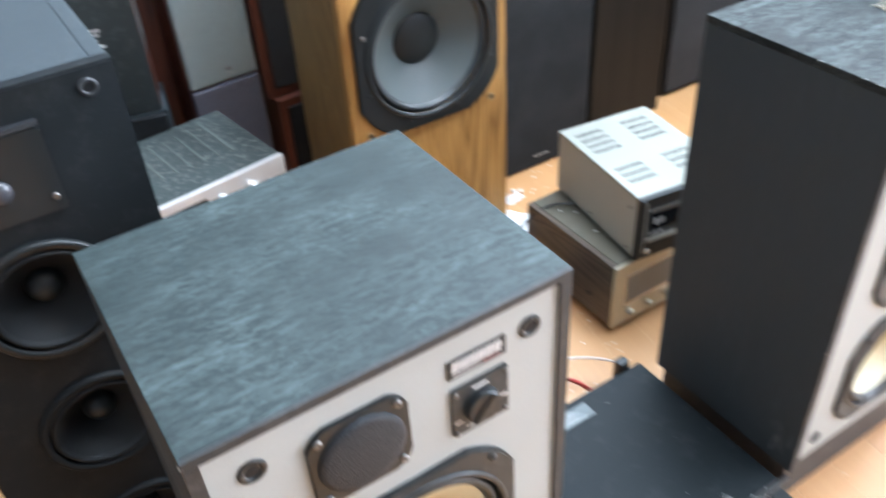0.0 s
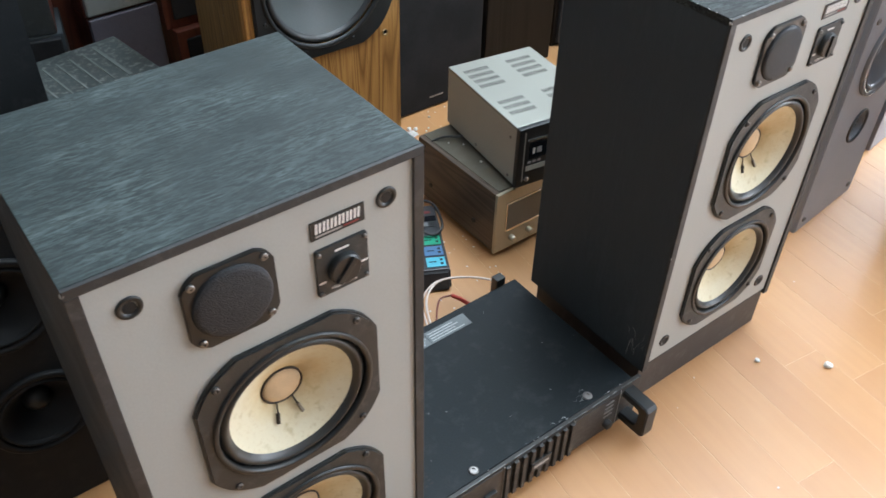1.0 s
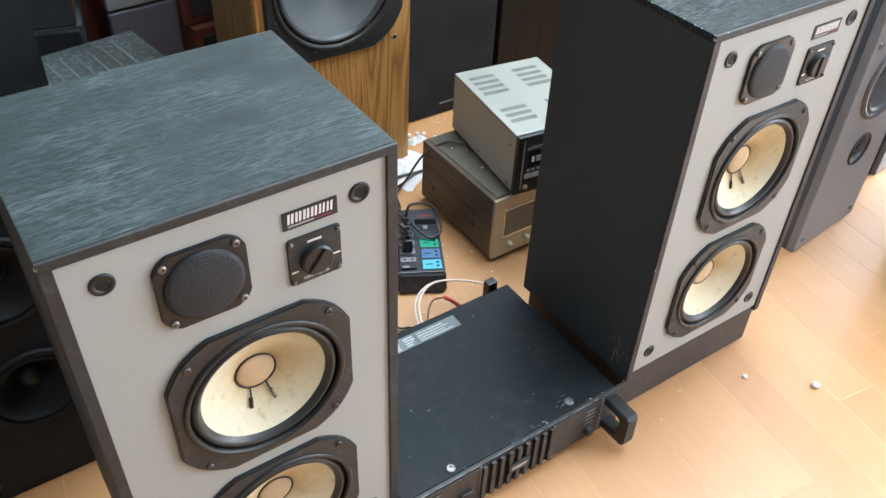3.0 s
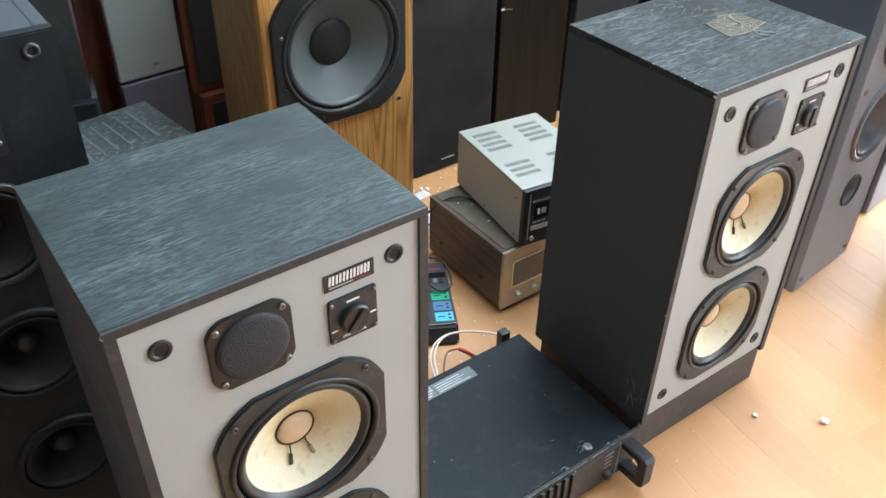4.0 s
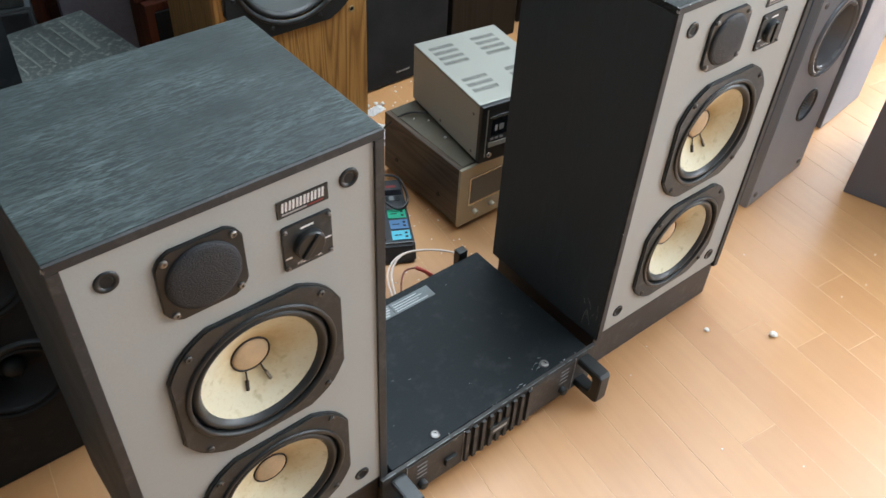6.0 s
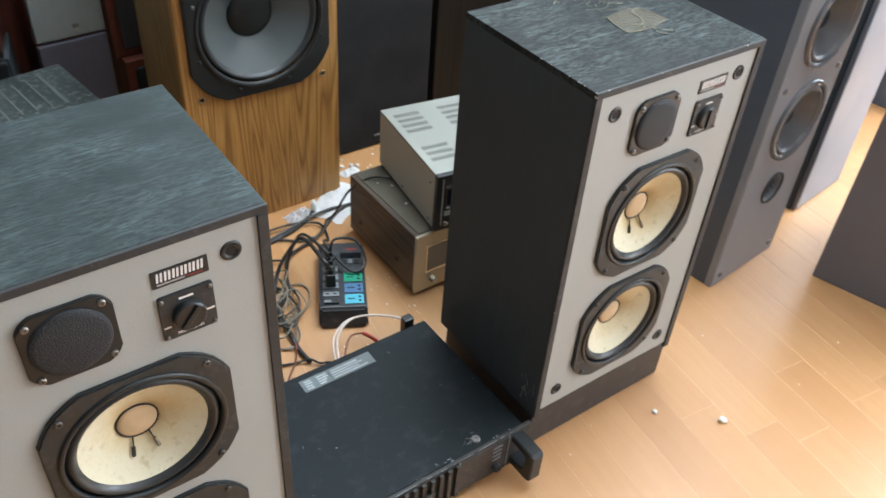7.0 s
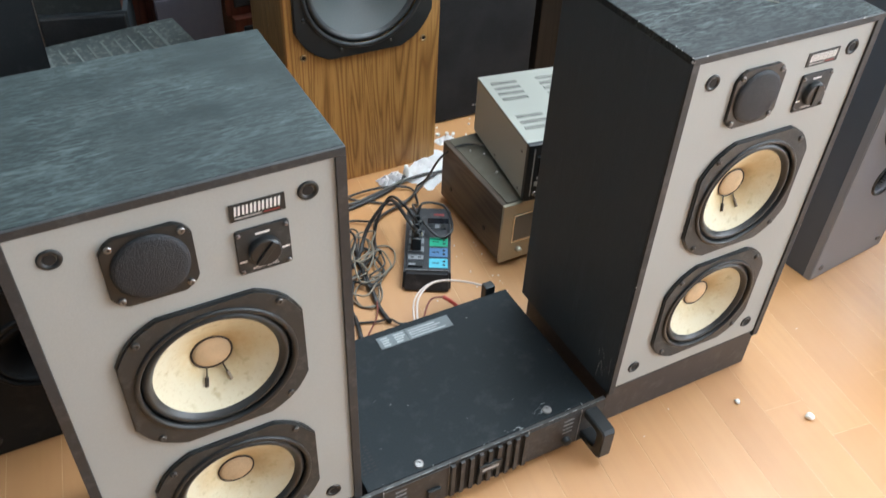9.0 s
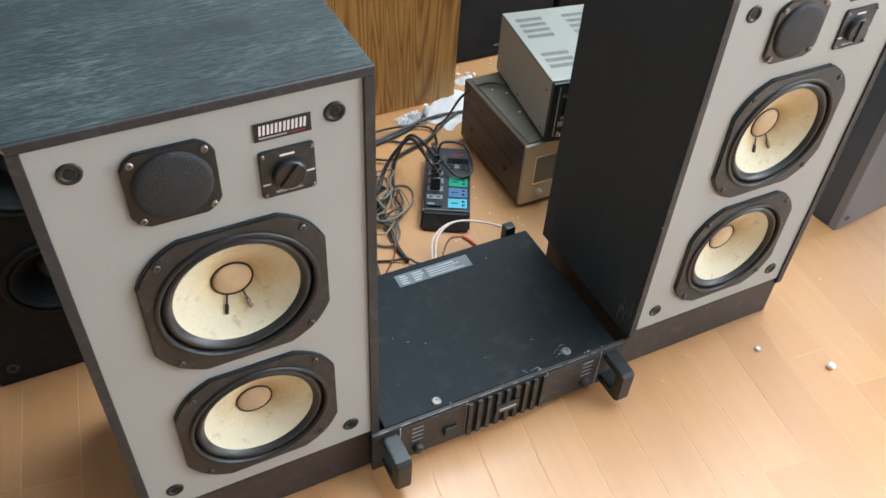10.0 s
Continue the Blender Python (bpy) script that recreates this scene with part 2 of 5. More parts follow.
M_GREYCONE = speckled("grey_poly_cone", (0.105, 0.122, 0.122), 0.40, vary=0.12, scale=25, bump=0.05)
M_PANEL = speckled("brown_black_panel", (0.026, 0.0245, 0.0235), 0.5, vary=0.2, scale=60, bump=0.2, dust=0.12)
M_EDGEHIGHLIGHT = speckled("edge_highlight_metal", (0.17, 0.18, 0.18), 0.45, 0.3, 0.4, 200)
M_CASE = speckled("amp_black_steel", (0.0085, 0.0125, 0.0150), 0.50, vary=0.25, scale=22, bump=0.35, dust=0.04, spec=0.2)
M_SILVER = speckled("silver_grey_steel", (0.335, 0.34, 0.30), 0.42, 0.35, 0.06, 30, 0.1)
M_SILVERSIDE = speckled("warm_grey_steel", (0.42, 0.425, 0.38), 0.4, 0.1, 0.1, 25, 0.1)
M_GOLD = speckled("champagne_aluminium", (0.54, 0.49, 0.37), 0.36, 0.5, 0.08, 60, 0.1)
M_CHROME = mat("bright_trim", (0.72, 0.71, 0.68), 0.2, 1.0)
M_DUSTY = speckled("dusty_vented_steel", (0.034, 0.045, 0.044), 0.6, vary=0.4, scale=80, bump=0.4, dust=0.45)
M_DISPLAY = mat("display_glass", (0.01, 0.011, 0.014), 0.12)
M_GREEN = speckled("green_socket", (0.02, 0.30, 0.17), 0.4, vary=0.1)
M_BLUE = speckled("blue_socket", (0.06, 0.15, 0.29), 0.4, vary=0.1)
M_CYAN = speckled("cyan_socket", (0.09, 0.42, 0.54), 0.4, vary=0.1)
M_GREYSOCKET = speckled("grey_socket", (0.20, 0.21, 0.22), 0.45, vary=0.1)
M_STRIP = speckled("charcoal_plastic", (0.030, 0.032, 0.036), 0.4, vary=0.2, dust=0.15)
M_CABLE = speckled("black_cable", (0.022, 0.021, 0.021), 0.45, vary=0.3, dust=0.3)
M_GREYCABLE = speckled("grey_cable", (0.22, 0.19, 0.145), 0.5, vary=0.3)
M_WHITECABLE = speckled("white_cable", (0.70, 0.60, 0.54), 0.45, vary=0.1)
M_REDCABLE = speckled("red_cable", (0.42, 0.045, 0.03), 0.45, vary=0.15)
M_PAPER = speckled("white_paper", (0.93, 0.93, 0.93), 0.85, vary=0.03, bump=0.15)
M_FOAM = speckled("white_foam", (0.80, 0.78, 0.74), 0.9, vary=0.06)
M_TAPE = mat("old_tape_residue", (0.20, 0.175, 0.125), 0.5, 0, 0.3)
M_TAPE.node_tree.nodes["Principled BSDF"].inputs["Alpha"].default_value = 0.22
M_RED = mat("red_terminal", (0.55, 0.03, 0.03), 0.35)
M_FILM = speckled("grey_dust_film", (0.12, 0.135, 0.135), 0.45, vary=0.4, scale=60)
M_WALL = speckled("wall_plaster", (0.14, 0.145, 0.145), 0.9, vary=0.06, scale=10)
M_CEIL = speckled("ceiling_paint", (0.70, 0.72, 0.74), 0.9, vary=0.04, scale=10)
M_FLOOR = laminate()
M_JOINT = mat("plank_joint", (0.72, 0.50, 0.30), 0.6)
M_GREYPRINT_DULL = speckled("worn_label", (0.13, 0.15, 0.155), 0.5, vary=0.35, scale=60)
M_WHITE_DULL = speckled("worn_white_print", (0.42, 0.44, 0.44), 0.6, vary=0.3, scale=200)
M_CHIP = speckled("bare_chip", (0.38, 0.38, 0.36), 0.8, vary=0.3, scale=200)
M_BRASSY = speckled("dull_brass", (0.35, 0.25, 0.13), 0.4, 0.8)
M_GLOSSBLACK = speckled("gloss_black_rim", (0.04, 0.04, 0.046), 0.18, vary=0.1)
M_BLACKPAINT = speckled("black_painted_board", (0.013, 0.0155, 0.0175), 0.5, vary=0.2, scale=40, bump=0.2, dust=0.03, spec=0.2)
M_BACKBOARD = speckled("dusty_black_board", (0.028, 0.033, 0.033), 0.6, vary=0.25, scale=40, bump=0.2, dust=0.1)
M_CHARCLOTH = mesh_cloth("charcoal_grille_cloth", (0.04, 0.04, 0.042), 0.0018, 0.9, 0.5)
M_SILVERFRONT = speckled("brushed_silver", (0.66, 0.65, 0.64), 0.35, 0.6, 0.05, 60)
M_DUSTY_PALE = speckled("dust_ridge", (0.11, 0.125, 0.12), 0.8, vary=0.4, scale=60, bump=0.4)
M_BROWNLID = speckled("brown_steel_lid", (0.15, 0.138, 0.105), 0.36, 0.3, 0.15, 25, dust=0.12)
M_DIAL = speckled("smoked_dial", (0.16, 0.15, 0.13), 0.2, vary=0.15, scale=30)
M_SLOT = mat("lid_slot", (0.022, 0.023, 0.021), 0.7)
M_DULLRED = mat("dull_red_print", (0.20, 0.03, 0.03), 0.5)
M_PALEYELLOW = mat("pale_yellow_plastic", (0.65, 0.58, 0.30), 0.4)
M_GREYBLACK = speckled("dark_grey_cable", (0.06, 0.058, 0.055), 0.5, vary=0.3, dust=0.2)
M_REDBROWN = speckled("red_brown_wire", (0.20, 0.05, 0.03), 0.45, vary=0.2)
M_WRAP = speckled("clear_wrap", (0.88, 0.86, 0.86), 0.2, vary=0.1, bump=0.3)
M_TAPE_PALE = speckled("pale_tape_edge", (0.22, 0.195, 0.14), 0.55, vary=0.3, scale=120)
M_PAVE = speckled("paving", (0.35, 0.34, 0.32), 0.85, vary=0.15, scale=4)
M_GLASS = mat("clear_glass", (1, 1, 1), 0.0)
M_GLASS.node_tree.nodes["Principled BSDF"].inputs["Transmission Weight"].default_value = 1.0


# ---- mesh helpers ----
def part(name, bm, material, parent=None, label="", smooth=False):
    me = bpy.data.meshes.new(name)
    bm.normal_update()
    bm.to_mesh(me)
    bm.free()
    if smooth:
        me.shade_smooth()
    me.materials.append(material)
    ob = new(name, me)
    if parent is not None:
        ob.parent = parent
    if label:
        ob["label"] = label
    return ob


def thing(name, m, label, category, group="", kind=""):
    ob = new(name)
    ob.empty_display_size = 0.05
    ob.matrix_world = m
    return tagged(ob, label, category, group, kind)


def box(x0, x1, y0, y1, z0, z1, bev=0.0, bm=None, seg=2):
    bm = bm or bmesh.new()
    m = Matrix.LocRotScale(((x0 + x1) / 2, (y0 + y1) / 2, (z0 + z1) / 2), None, (x1 - x0, y1 - y0, z1 - z0))
    r = bmesh.ops.create_cube(bm, size=1, matrix=m)
    if bev:
        es = list({e for v in r["verts"] for e in v.link_edges})
        bmesh.ops.bevel(bm, geom=es, offset=bev, segments=seg, affect="EDGES", profile=0.6)
    return bm


def plate(outline, holes, y0, y1, bev=0.0):
    """A plate facing -y: an outline in x and z with round holes (x, z, r), from y0 (front) to y1."""
    bm = bmesh.new()
    edges = []
    loops = [outline] + [[(x + r * math.cos(a * math.tau / 48), z + r * math.sin(a * math.tau / 48)) for a in range(48)] for x, z, r in holes]
    for loop in loops:
        vs = [bm.verts.new((x, y0, z)) for x, z in loop]
        edges += [bm.edges.new((vs[k], vs[(k + 1) % len(vs)])) for k in range(len(vs))]
    bmesh.ops.triangle_fill(bm, use_beauty=True, use_dissolve=False, edges=edges, normal=(0, -1, 0))
    r = bmesh.ops.extrude_face_region(bm, geom=list(bm.faces))
    for v in (g for g in r["geom"] if isinstance(g, bmesh.types.BMVert)):
        v.co.y = y1
    bmesh.ops.recalc_face_normals(bm, faces=bm.faces)
    if bev:
        front = [e for e in bm.edges if all(abs(v.co.y - y0) < 1e-7 for v in e.verts) and e.calc_face_angle(0) > 1.0]
        bmesh.ops.bevel(bm, geom=front, offset=bev, segments=2, affect="EDGES")
    return bm


def rect(w, h, cx=0, cz=0):
    return [(cx - w / 2, cz - h / 2), (cx + w / 2, cz - h / 2), (cx + w / 2, cz + h / 2), (cx - w / 2, cz + h / 2)]


def octagon(s, c, cx=0, cz=0, round_steps=3):
    """A square of half side s with rounded chamfers of length c."""
    pts = []
    for k in range(4):
        a = k * math.pi / 2
        for i in range(round_steps + 1):
            u = i / round_steps
            bulge = 0.16 * c * math.sin(u * math.pi)
            p, q = s - c + c * u + bulge * 0.7, -s + c * u - bulge * 0.7
            pts.append((cx + p * math.cos(a) - q * math.sin(a), cz + p * math.sin(a) + q * math.cos(a)))
    return pts


def round_rect(w, h, r, cx=0, cz=0, n=4):
    pts = []
    for k, (sx, sz) in enumerate(((1, -1), (1, 1), (-1, 1), (-1, -1))):
        for i in range(n + 1):
            a = (k - 1) * math.pi / 2 + i / n * math.pi / 2
            pts.append((cx + sx * (w / 2 - r) + r * math.cos(a), cz + sz * (h / 2 - r) + r * math.sin(a)))
    return pts


def lathe(profile, cx=0.0, cz=0.0, seg=48, bm=None):
    """Turned about an axis along y through (cx, cz): profile of (radius, y), from the rim inwards or outwards."""
    bm = bm or bmesh.new()
    rings = []
    for r, y in profile:
        if r < 1e-6:
            rings.append([bm.verts.new((cx, y, cz))])
        else:
            rings.append([bm.verts.new((cx + r * math.cos(a * math.tau / seg), y, cz + r * math.sin(a * math.tau / seg))) for a in range(seg)])
    for p, q in zip(rings, rings[1:]):
        for k in range(seg):
            j = (k + 1) % seg
            vs = [p[k % len(p)], p[j % len(p)], q[j % len(q)], q[k % len(q)]]
            vs = list(dict.fromkeys(vs))
            if len(vs) > 2:
                bm.faces.new(vs)
    bmesh.ops.recalc_face_normals(bm, faces=bm.faces)
    return bm


def spline(points, step=6):
    """Catmull-Rom through the points."""
    ps = [Vector(p) for p in points]
    ps = [ps[0] * 2 - ps[1]] + ps + [ps[-1] * 2 - ps[-2]]
    out = []
    for a, b, c, d in zip(ps, ps[1:], ps[2:], ps[3:]):
        for i in range(step):
            t = i / step
            out.append(0.5 * ((2 * b) + (c - a) * t + (2 * a - 5 * b + 4 * c - d) * t * t + (3 * b - a - 3 * c + d) * t ** 3))
    return out + [ps[-2]]


def tube(points, r, seg=7, step=6, bm=None):
    bm = bm or bmesh.new()
    path = spline(points, step)
    rings = []
    for k, p in enumerate(path):
        d = (path[min(k + 1, len(path) - 1)] - path[max(k - 1, 0)]).normalized()
        u = d.cross(Vector((0.13, 0.31, 1))).normalized()
        w = d.cross(u)
        rings.append([bm.verts.new(p + r * (math.cos(a * math.tau / seg) * u + math.sin(a * math.tau / seg) * w)) for a in range(seg)])
    for p, q in zip(rings, rings[1:]):
        for k in range(seg):
            bm.faces.new((p[k], p[(k + 1) % seg], q[(k + 1) % seg], q[k]))
    bm.faces.new(rings[0][::-1])
    bm.faces.new(rings[-1])
    bmesh.ops.recalc_face_normals(bm, faces=bm.faces)
    return bm


def writing(name, text, size, m, material, parent):
    cu = bpy.data.curves.new(name, "FONT")
    cu.body, cu.size, cu.align_x, cu.align_y, cu.extrude = text, size, "CENTER", "CENTER", 0.0001
    tmp = new("tmp", cu)
    bpy.context.view_layer.update()
    me = bpy.data.meshes.new_from_object(tmp.evaluated_get(bpy.context.evaluated_depsgraph_get()))
    bpy.data.objects.remove(tmp)
    me.materials.clear()
    me.materials.append(material)
    me.name = name
    ob = new(name, me)
    ob.parent = parent
    ob.matrix_basis = m
    return ob


def screw(parent, x, z, y, r=0.004, name="screw", material=None):
    bm = lathe([(r, y), (r, y - 0.0018), (r * 0.75, y - 0.0028), (r * 0.35, y - 0.0028), (r * 0.3, y - 0.0012), (0, y - 0.0012)], x, z, 12)
    return part(name, bm, material or M_STEEL, parent)


# ---- the pair of grey-fronted three-way loudspeakers ----
def woofer(parent, cx, cz, wires):
    f = part("woofer", plate(octagon(0.1098, 0.054, cx, cz, 5), [(cx, cz, 0.0955)], -0.006, 0.004, 0.0022), M_FRAME, parent, "eight-sided dark grey basket rim")
    part("gasket", lathe([(0.0985, -0.003), (0.0985, -0.0082), (0.0972, -0.0092), (0.0938, -0.0092), (0.0924, -0.0080), (0.0915, -0.003), (0.0912, 0.004)], cx, cz, 64), M_BLACK, f, smooth=True)
    roll = [(0.0912 - 0.0138 * k / 10, -0.0003 - 0.0060 * math.sin(k / 10 * math.pi)) for k in range(11)]
    part("surround", lathe([(0.0912, 0.004)] + roll + [(0.0760, 0.0022)], cx, cz, 64), M_RUBBER, f, smooth=True)
    ob = part("cone", lathe([(0.0768, 0.0010), (0.0690, 0.0060), (0.0560, 0.0128), (0.0420, 0.0202), (0.0255, 0.0290), (0.0245, 0.0300)], 0, 0, 64), M_CONE, f, "cream paper cone with brown foxing and a painted-in lit side", smooth=True)
    ob.location = (cx, 0, cz)
    dome = [(0.0240 * math.cos(a * math.pi / 16), 0.0284 - 0.0055 * math.sin(a * math.pi / 16)) for a in range(9)]
    part("dust_cap", lathe(dome, cx, cz, 32), M_CAP, f, "foxed brown dust cap", smooth=True)
    part("glue_ring", lathe([(0.0262, 0.0284), (0.0258, 0.0266), (0.0244, 0.0268), (0.0236, 0.0295)], cx, cz, 40), M_GLUE, f, smooth=True)
    if wires:
        for s in (-1, 1):
            p = [(cx + s * 0.010, 0.0262, cz - 0.0230), (cx + s * 0.012, 0.0222, cz - 0.031), (cx + s * 0.0145, 0.0190, cz - 0.037)]
            part("lead_wire", tube(p, 0.0010), M_GLUE, f)
            q = [(cx + s * 0.0128, 0.0208, cz - 0.0335), (cx + s * 0.0142, 0.0184, cz - 0.039), (cx + s * 0.0158, 0.0156, cz - 0.0445)]
            part("solder_joint", tube(q, 0.0024), M_GREYCABLE if s > 0 else M_GLUE, f)
    for sx in (-1, 1):
        for sz in (-1, 1):
            screw(f, cx + sx * 0.0825, cz + sz * 0.0828, -0.006, 0.0046, material=M_DULLSCREW)
    return f


def grey_speaker(m, label, plinth_shift, wires, top_mat, grip_turn):
    W, H, D = 0.3585, 0.7690, 0.2945
    s = thing("loudspeaker", m, label, "loudspeaker", "pair of grey-fronted loudspeakers")
    h = W / 2
    top = part("top_panel", box(-h, h, 0.001, D, H - 0.011, H, 0.0012), top_mat, s, "rubbed black wood-print vinyl top")
    for sx in (-1, 1):
        a, b = sorted((sx * h, sx * (h - 0.0125)))
        part("side_panel", box(a, b, 0.001, D, 0.098, H - 0.011, 0.001), M_SIDE, s)
        part("edge_trim", box(a, b, -0.0035, 0.001, 0.098, H - 0.0112, 0.0008), M_EDGE, s)
    part("edge_trim", box(-h, h, -0.0035, 0.001, H - 0.011, H - 0.0006, 0.0008), M_EDGE, s)
    part("bottom_panel", box(-h + 0.0125, h - 0.0125, 0.004, D, 0.098, 0.1108), M_EDGE, s)
    part("back_panel", box(-h + 0.0125, h - 0.0125, D - 0.012, D - 0.002, 0.107, H - 0.011), M_SIDE, s)
    part("plinth", box(-h + 0.010, h - 0.008 + plinth_shift, 0.010, D - 0.01, 0, 0.098, 0.002), M_PLINTH, s, "dark brown recessed plinth")
    bz0, bz1 = 0.111, H - 0.011
    part("baffle", plate(rect(W - 0.0252, bz1 - bz0, 0, (bz0 + bz1) / 2), [(0.0035, 0.4967, 0.0945), (0.0035, 0.2537, 0.0945)], 0.0, 0.018), M_BAFFLE, s, "light grey painted baffle")
    woofer(s, 0.0035, 0.4967, wires)
    woofer(s, 0.0035, 0.2537, False)
    # tweeter behind a mesh cap
    tx, tz = -0.0425, 0.6825
    t = part("tweeter", plate(octagon(0.0470, 0.0175, tx, tz, 5), [], -0.0045, 0.0, 0.0012), M_BLACK, s)
    dome = [(0.0412, -0.0045), (0.0408, -0.0068), (0.0395, -0.0080)] + [(0.0385 * math.cos(a * math.pi / 20), -0.0082 - 0.0028 * math.sin(a * math.pi / 20)) for a in range(11)]
    part("mesh_cover", lathe(dome, tx, tz, 40), M_MESH, t, "fine black mesh cap", smooth=True)
    for sx in (-1, 1):
        for sz in (-1, 1):
            screw(t, tx + sx * 0.0365, tz + sz * 0.0360, -0.0045, 0.0042)
    # level control
    lx, lz = 0.0778, 0.6603
    c = part("level_control", plate(round_rect(0.0615, 0.0625, 0.004, lx, lz + 0.002), [], -0.003, 0.0, 0.0008), M_FRAME, s, "dark brown level control plate")
    k = part("knob", lathe([(0.0190, -0.003), (0.0182, -0.009), (0.0165, -0.0105), (0, -0.0105)], lx, lz, 32), M_BLACK, c, smooth=False)
    grip = part("grip", box(-0.0035, 0.0035, -0.0132, -0.0100, -0.0165, 0.0165, 0.001), M_BLACK, k)
    grip.matrix_basis = pose(lx, 0, lz, 0, grip_turn, 0)
    up = pose(lx, -0.0032, lz - 0.0225, 90, 0, 0)
    writing("lettering", "HIGH LEVEL", 0.0058, up, M_WHITE, c)
    part("print_mark", box(lx - 0.008, lx + 0.008, -0.0034, -0.003, lz + 0.0235, lz + 0.026), M_WHITE, c)
    part("print_mark", box(lx + 0.020, lx + 0.029, -0.0034, -0.003, lz - 0.005, lz - 0.003), M_WHITE, c)
    part("print_mark", box(lx - 0.029, lx - 0.021, -0.0034, -0.003, lz - 0.011, lz - 0.009), M_WHITE, c)
    for sx in (-1, 1):
        for sz in (-1, 1):
            screw(c, lx + sx * 0.027, lz + 0.002 + sz * 0.026, -0.003, 0.0025)
    # maker's badge: plain bars
    bx, bz = 0.0765, 0.7180
    b = part("badge", plate(rect(0.0615, 0.0220, bx, bz), [], -0.0015, 0.0), M_BLACK, s, "black badge with white bars")
    for k in range(6):
        x = bx - 0.0262 + k * 0.0088
        for dx, lean in ((0.0, 0.0012), (0.0042, 0.0012)):
            low, high = x + dx, x + dx + lean
            part("badge_bar", plate([(low, bz - 0.0035), (low + 0.0024, bz - 0.0035), (high + 0.0024, bz + 0.0082), (high, bz + 0.0082)], [], -0.0022, -0.0014), M_WHITE, b)
    part("badge_bar", box(bx - 0.026, bx + 0.004, -0.002, -0.0014, bz - 0.0080, bz - 0.0062), M_GREYPRINT, b)
    part("badge_bar", box(bx + 0.006, bx + 0.024, -0.002, -0.0014, bz - 0.0080, bz - 0.0062), M_DULLRED, b)
    # grille sockets
    for x, z in ((-0.1318, 0.722), (0.1342, 0.722), (-0.1318, 0.1495), (0.1342, 0.1495)):
        so = part("grille_socket", lathe([(0.0125, 0.0), (0.0122, -0.0014), (0.0108, -0.0022), (0.0074, -0.0014), (0.0062, 0.004)], x, z, 28), M_BLACK, s, smooth=True)
        part("socket_hole", lathe([(0.0066, -0.0006), (0, -0.0006)], x, z, 16), M_HOLE, so)
    return s


NEAR = grey_speaker(pose(0.2184, 0.4190, 0, 0, -0.45, 0), "black vinyl loudspeaker with light grey front and two cream woofers", 0.0, True, M_TOP, 40)
FAR = grey_speaker(pose(1.0581, 0.4210, 0, -0.13, -0.07, -0.15), "black vinyl loudspeaker with grey front and tape residue on its top", 0.016, True, M_TOPWORN, 4)


rng = random.Random(33)
for k in range(9):
    y0, z0 = rng.uniform(0.006, 0.045), rng.uniform(0.10, 0.165)
    run = rng.uniform(0.008, 0.03)
    bend = [(-0.1793, y0 + run * u * rng.uniform(0.1, 0.5), z0 + run * u * rng.choice((-1, 1, 1))) for u in (0, 0.5, 1)]
    part("scratch", tube(bend, rng.uniform(0.00012, 0.00026), 5, 4), M_CHIP, FAR)
rng = random.Random(21)
for who, corner in ((NEAR, -0.178), (FAR, -0.178)):
    chip = bmesh.new()
    bmesh.ops.create_icosphere(chip, subdivisions=1, radius=0.003)
    part("corner_chip", chip, M_CHIP, who).location = (corner, -0.001, 0.7630)
for k in range(15):
    y = abs(rng.gauss(0, 0.07)) if k < 11 else 0.0
    x = -0.1788 if k < 11 else rng.uniform(-0.17, 0.17)
    chip = bmesh.new()
    bmesh.ops.create_icosphere(chip, subdivisions=1, radius=rng.uniform(0.0004, 0.0011))
    ob = part("edge_chip", chip, M_CHIP, FAR)
    ob.location = (x, min(y, 0.29) - (0.003 if k >= 11 else 0), 0.7685)
    ob.scale = (1, rng.uniform(1, 4), 0.5) if k < 11 else (rng.uniform(1, 4), 1, 0.5)


for z in (0.262, 0.268, 0.355, 0.372, 0.118, 0.565):
    chip = bmesh.new()
    bmesh.ops.create_icosphere(chip, subdivisions=1, radius=rng.uniform(0.0010, 0.0020))
    ob = part("edge_chip", chip, M_CHIP, FAR)
    ob.location = (0.1785, -0.0028, z)
    ob.scale = (0.6, 0.6, rng.uniform(1.0, 2.6))
chip = bmesh.new()
bmesh.ops.create_icosphere(chip, subdivisions=1, radius=0.0016)
ob = part("edge_chip", chip, M_CHIP, FAR)
ob.location, ob.scale = (-0.1785, -0.0026, 0.365), (0.7, 0.7, 2.2)


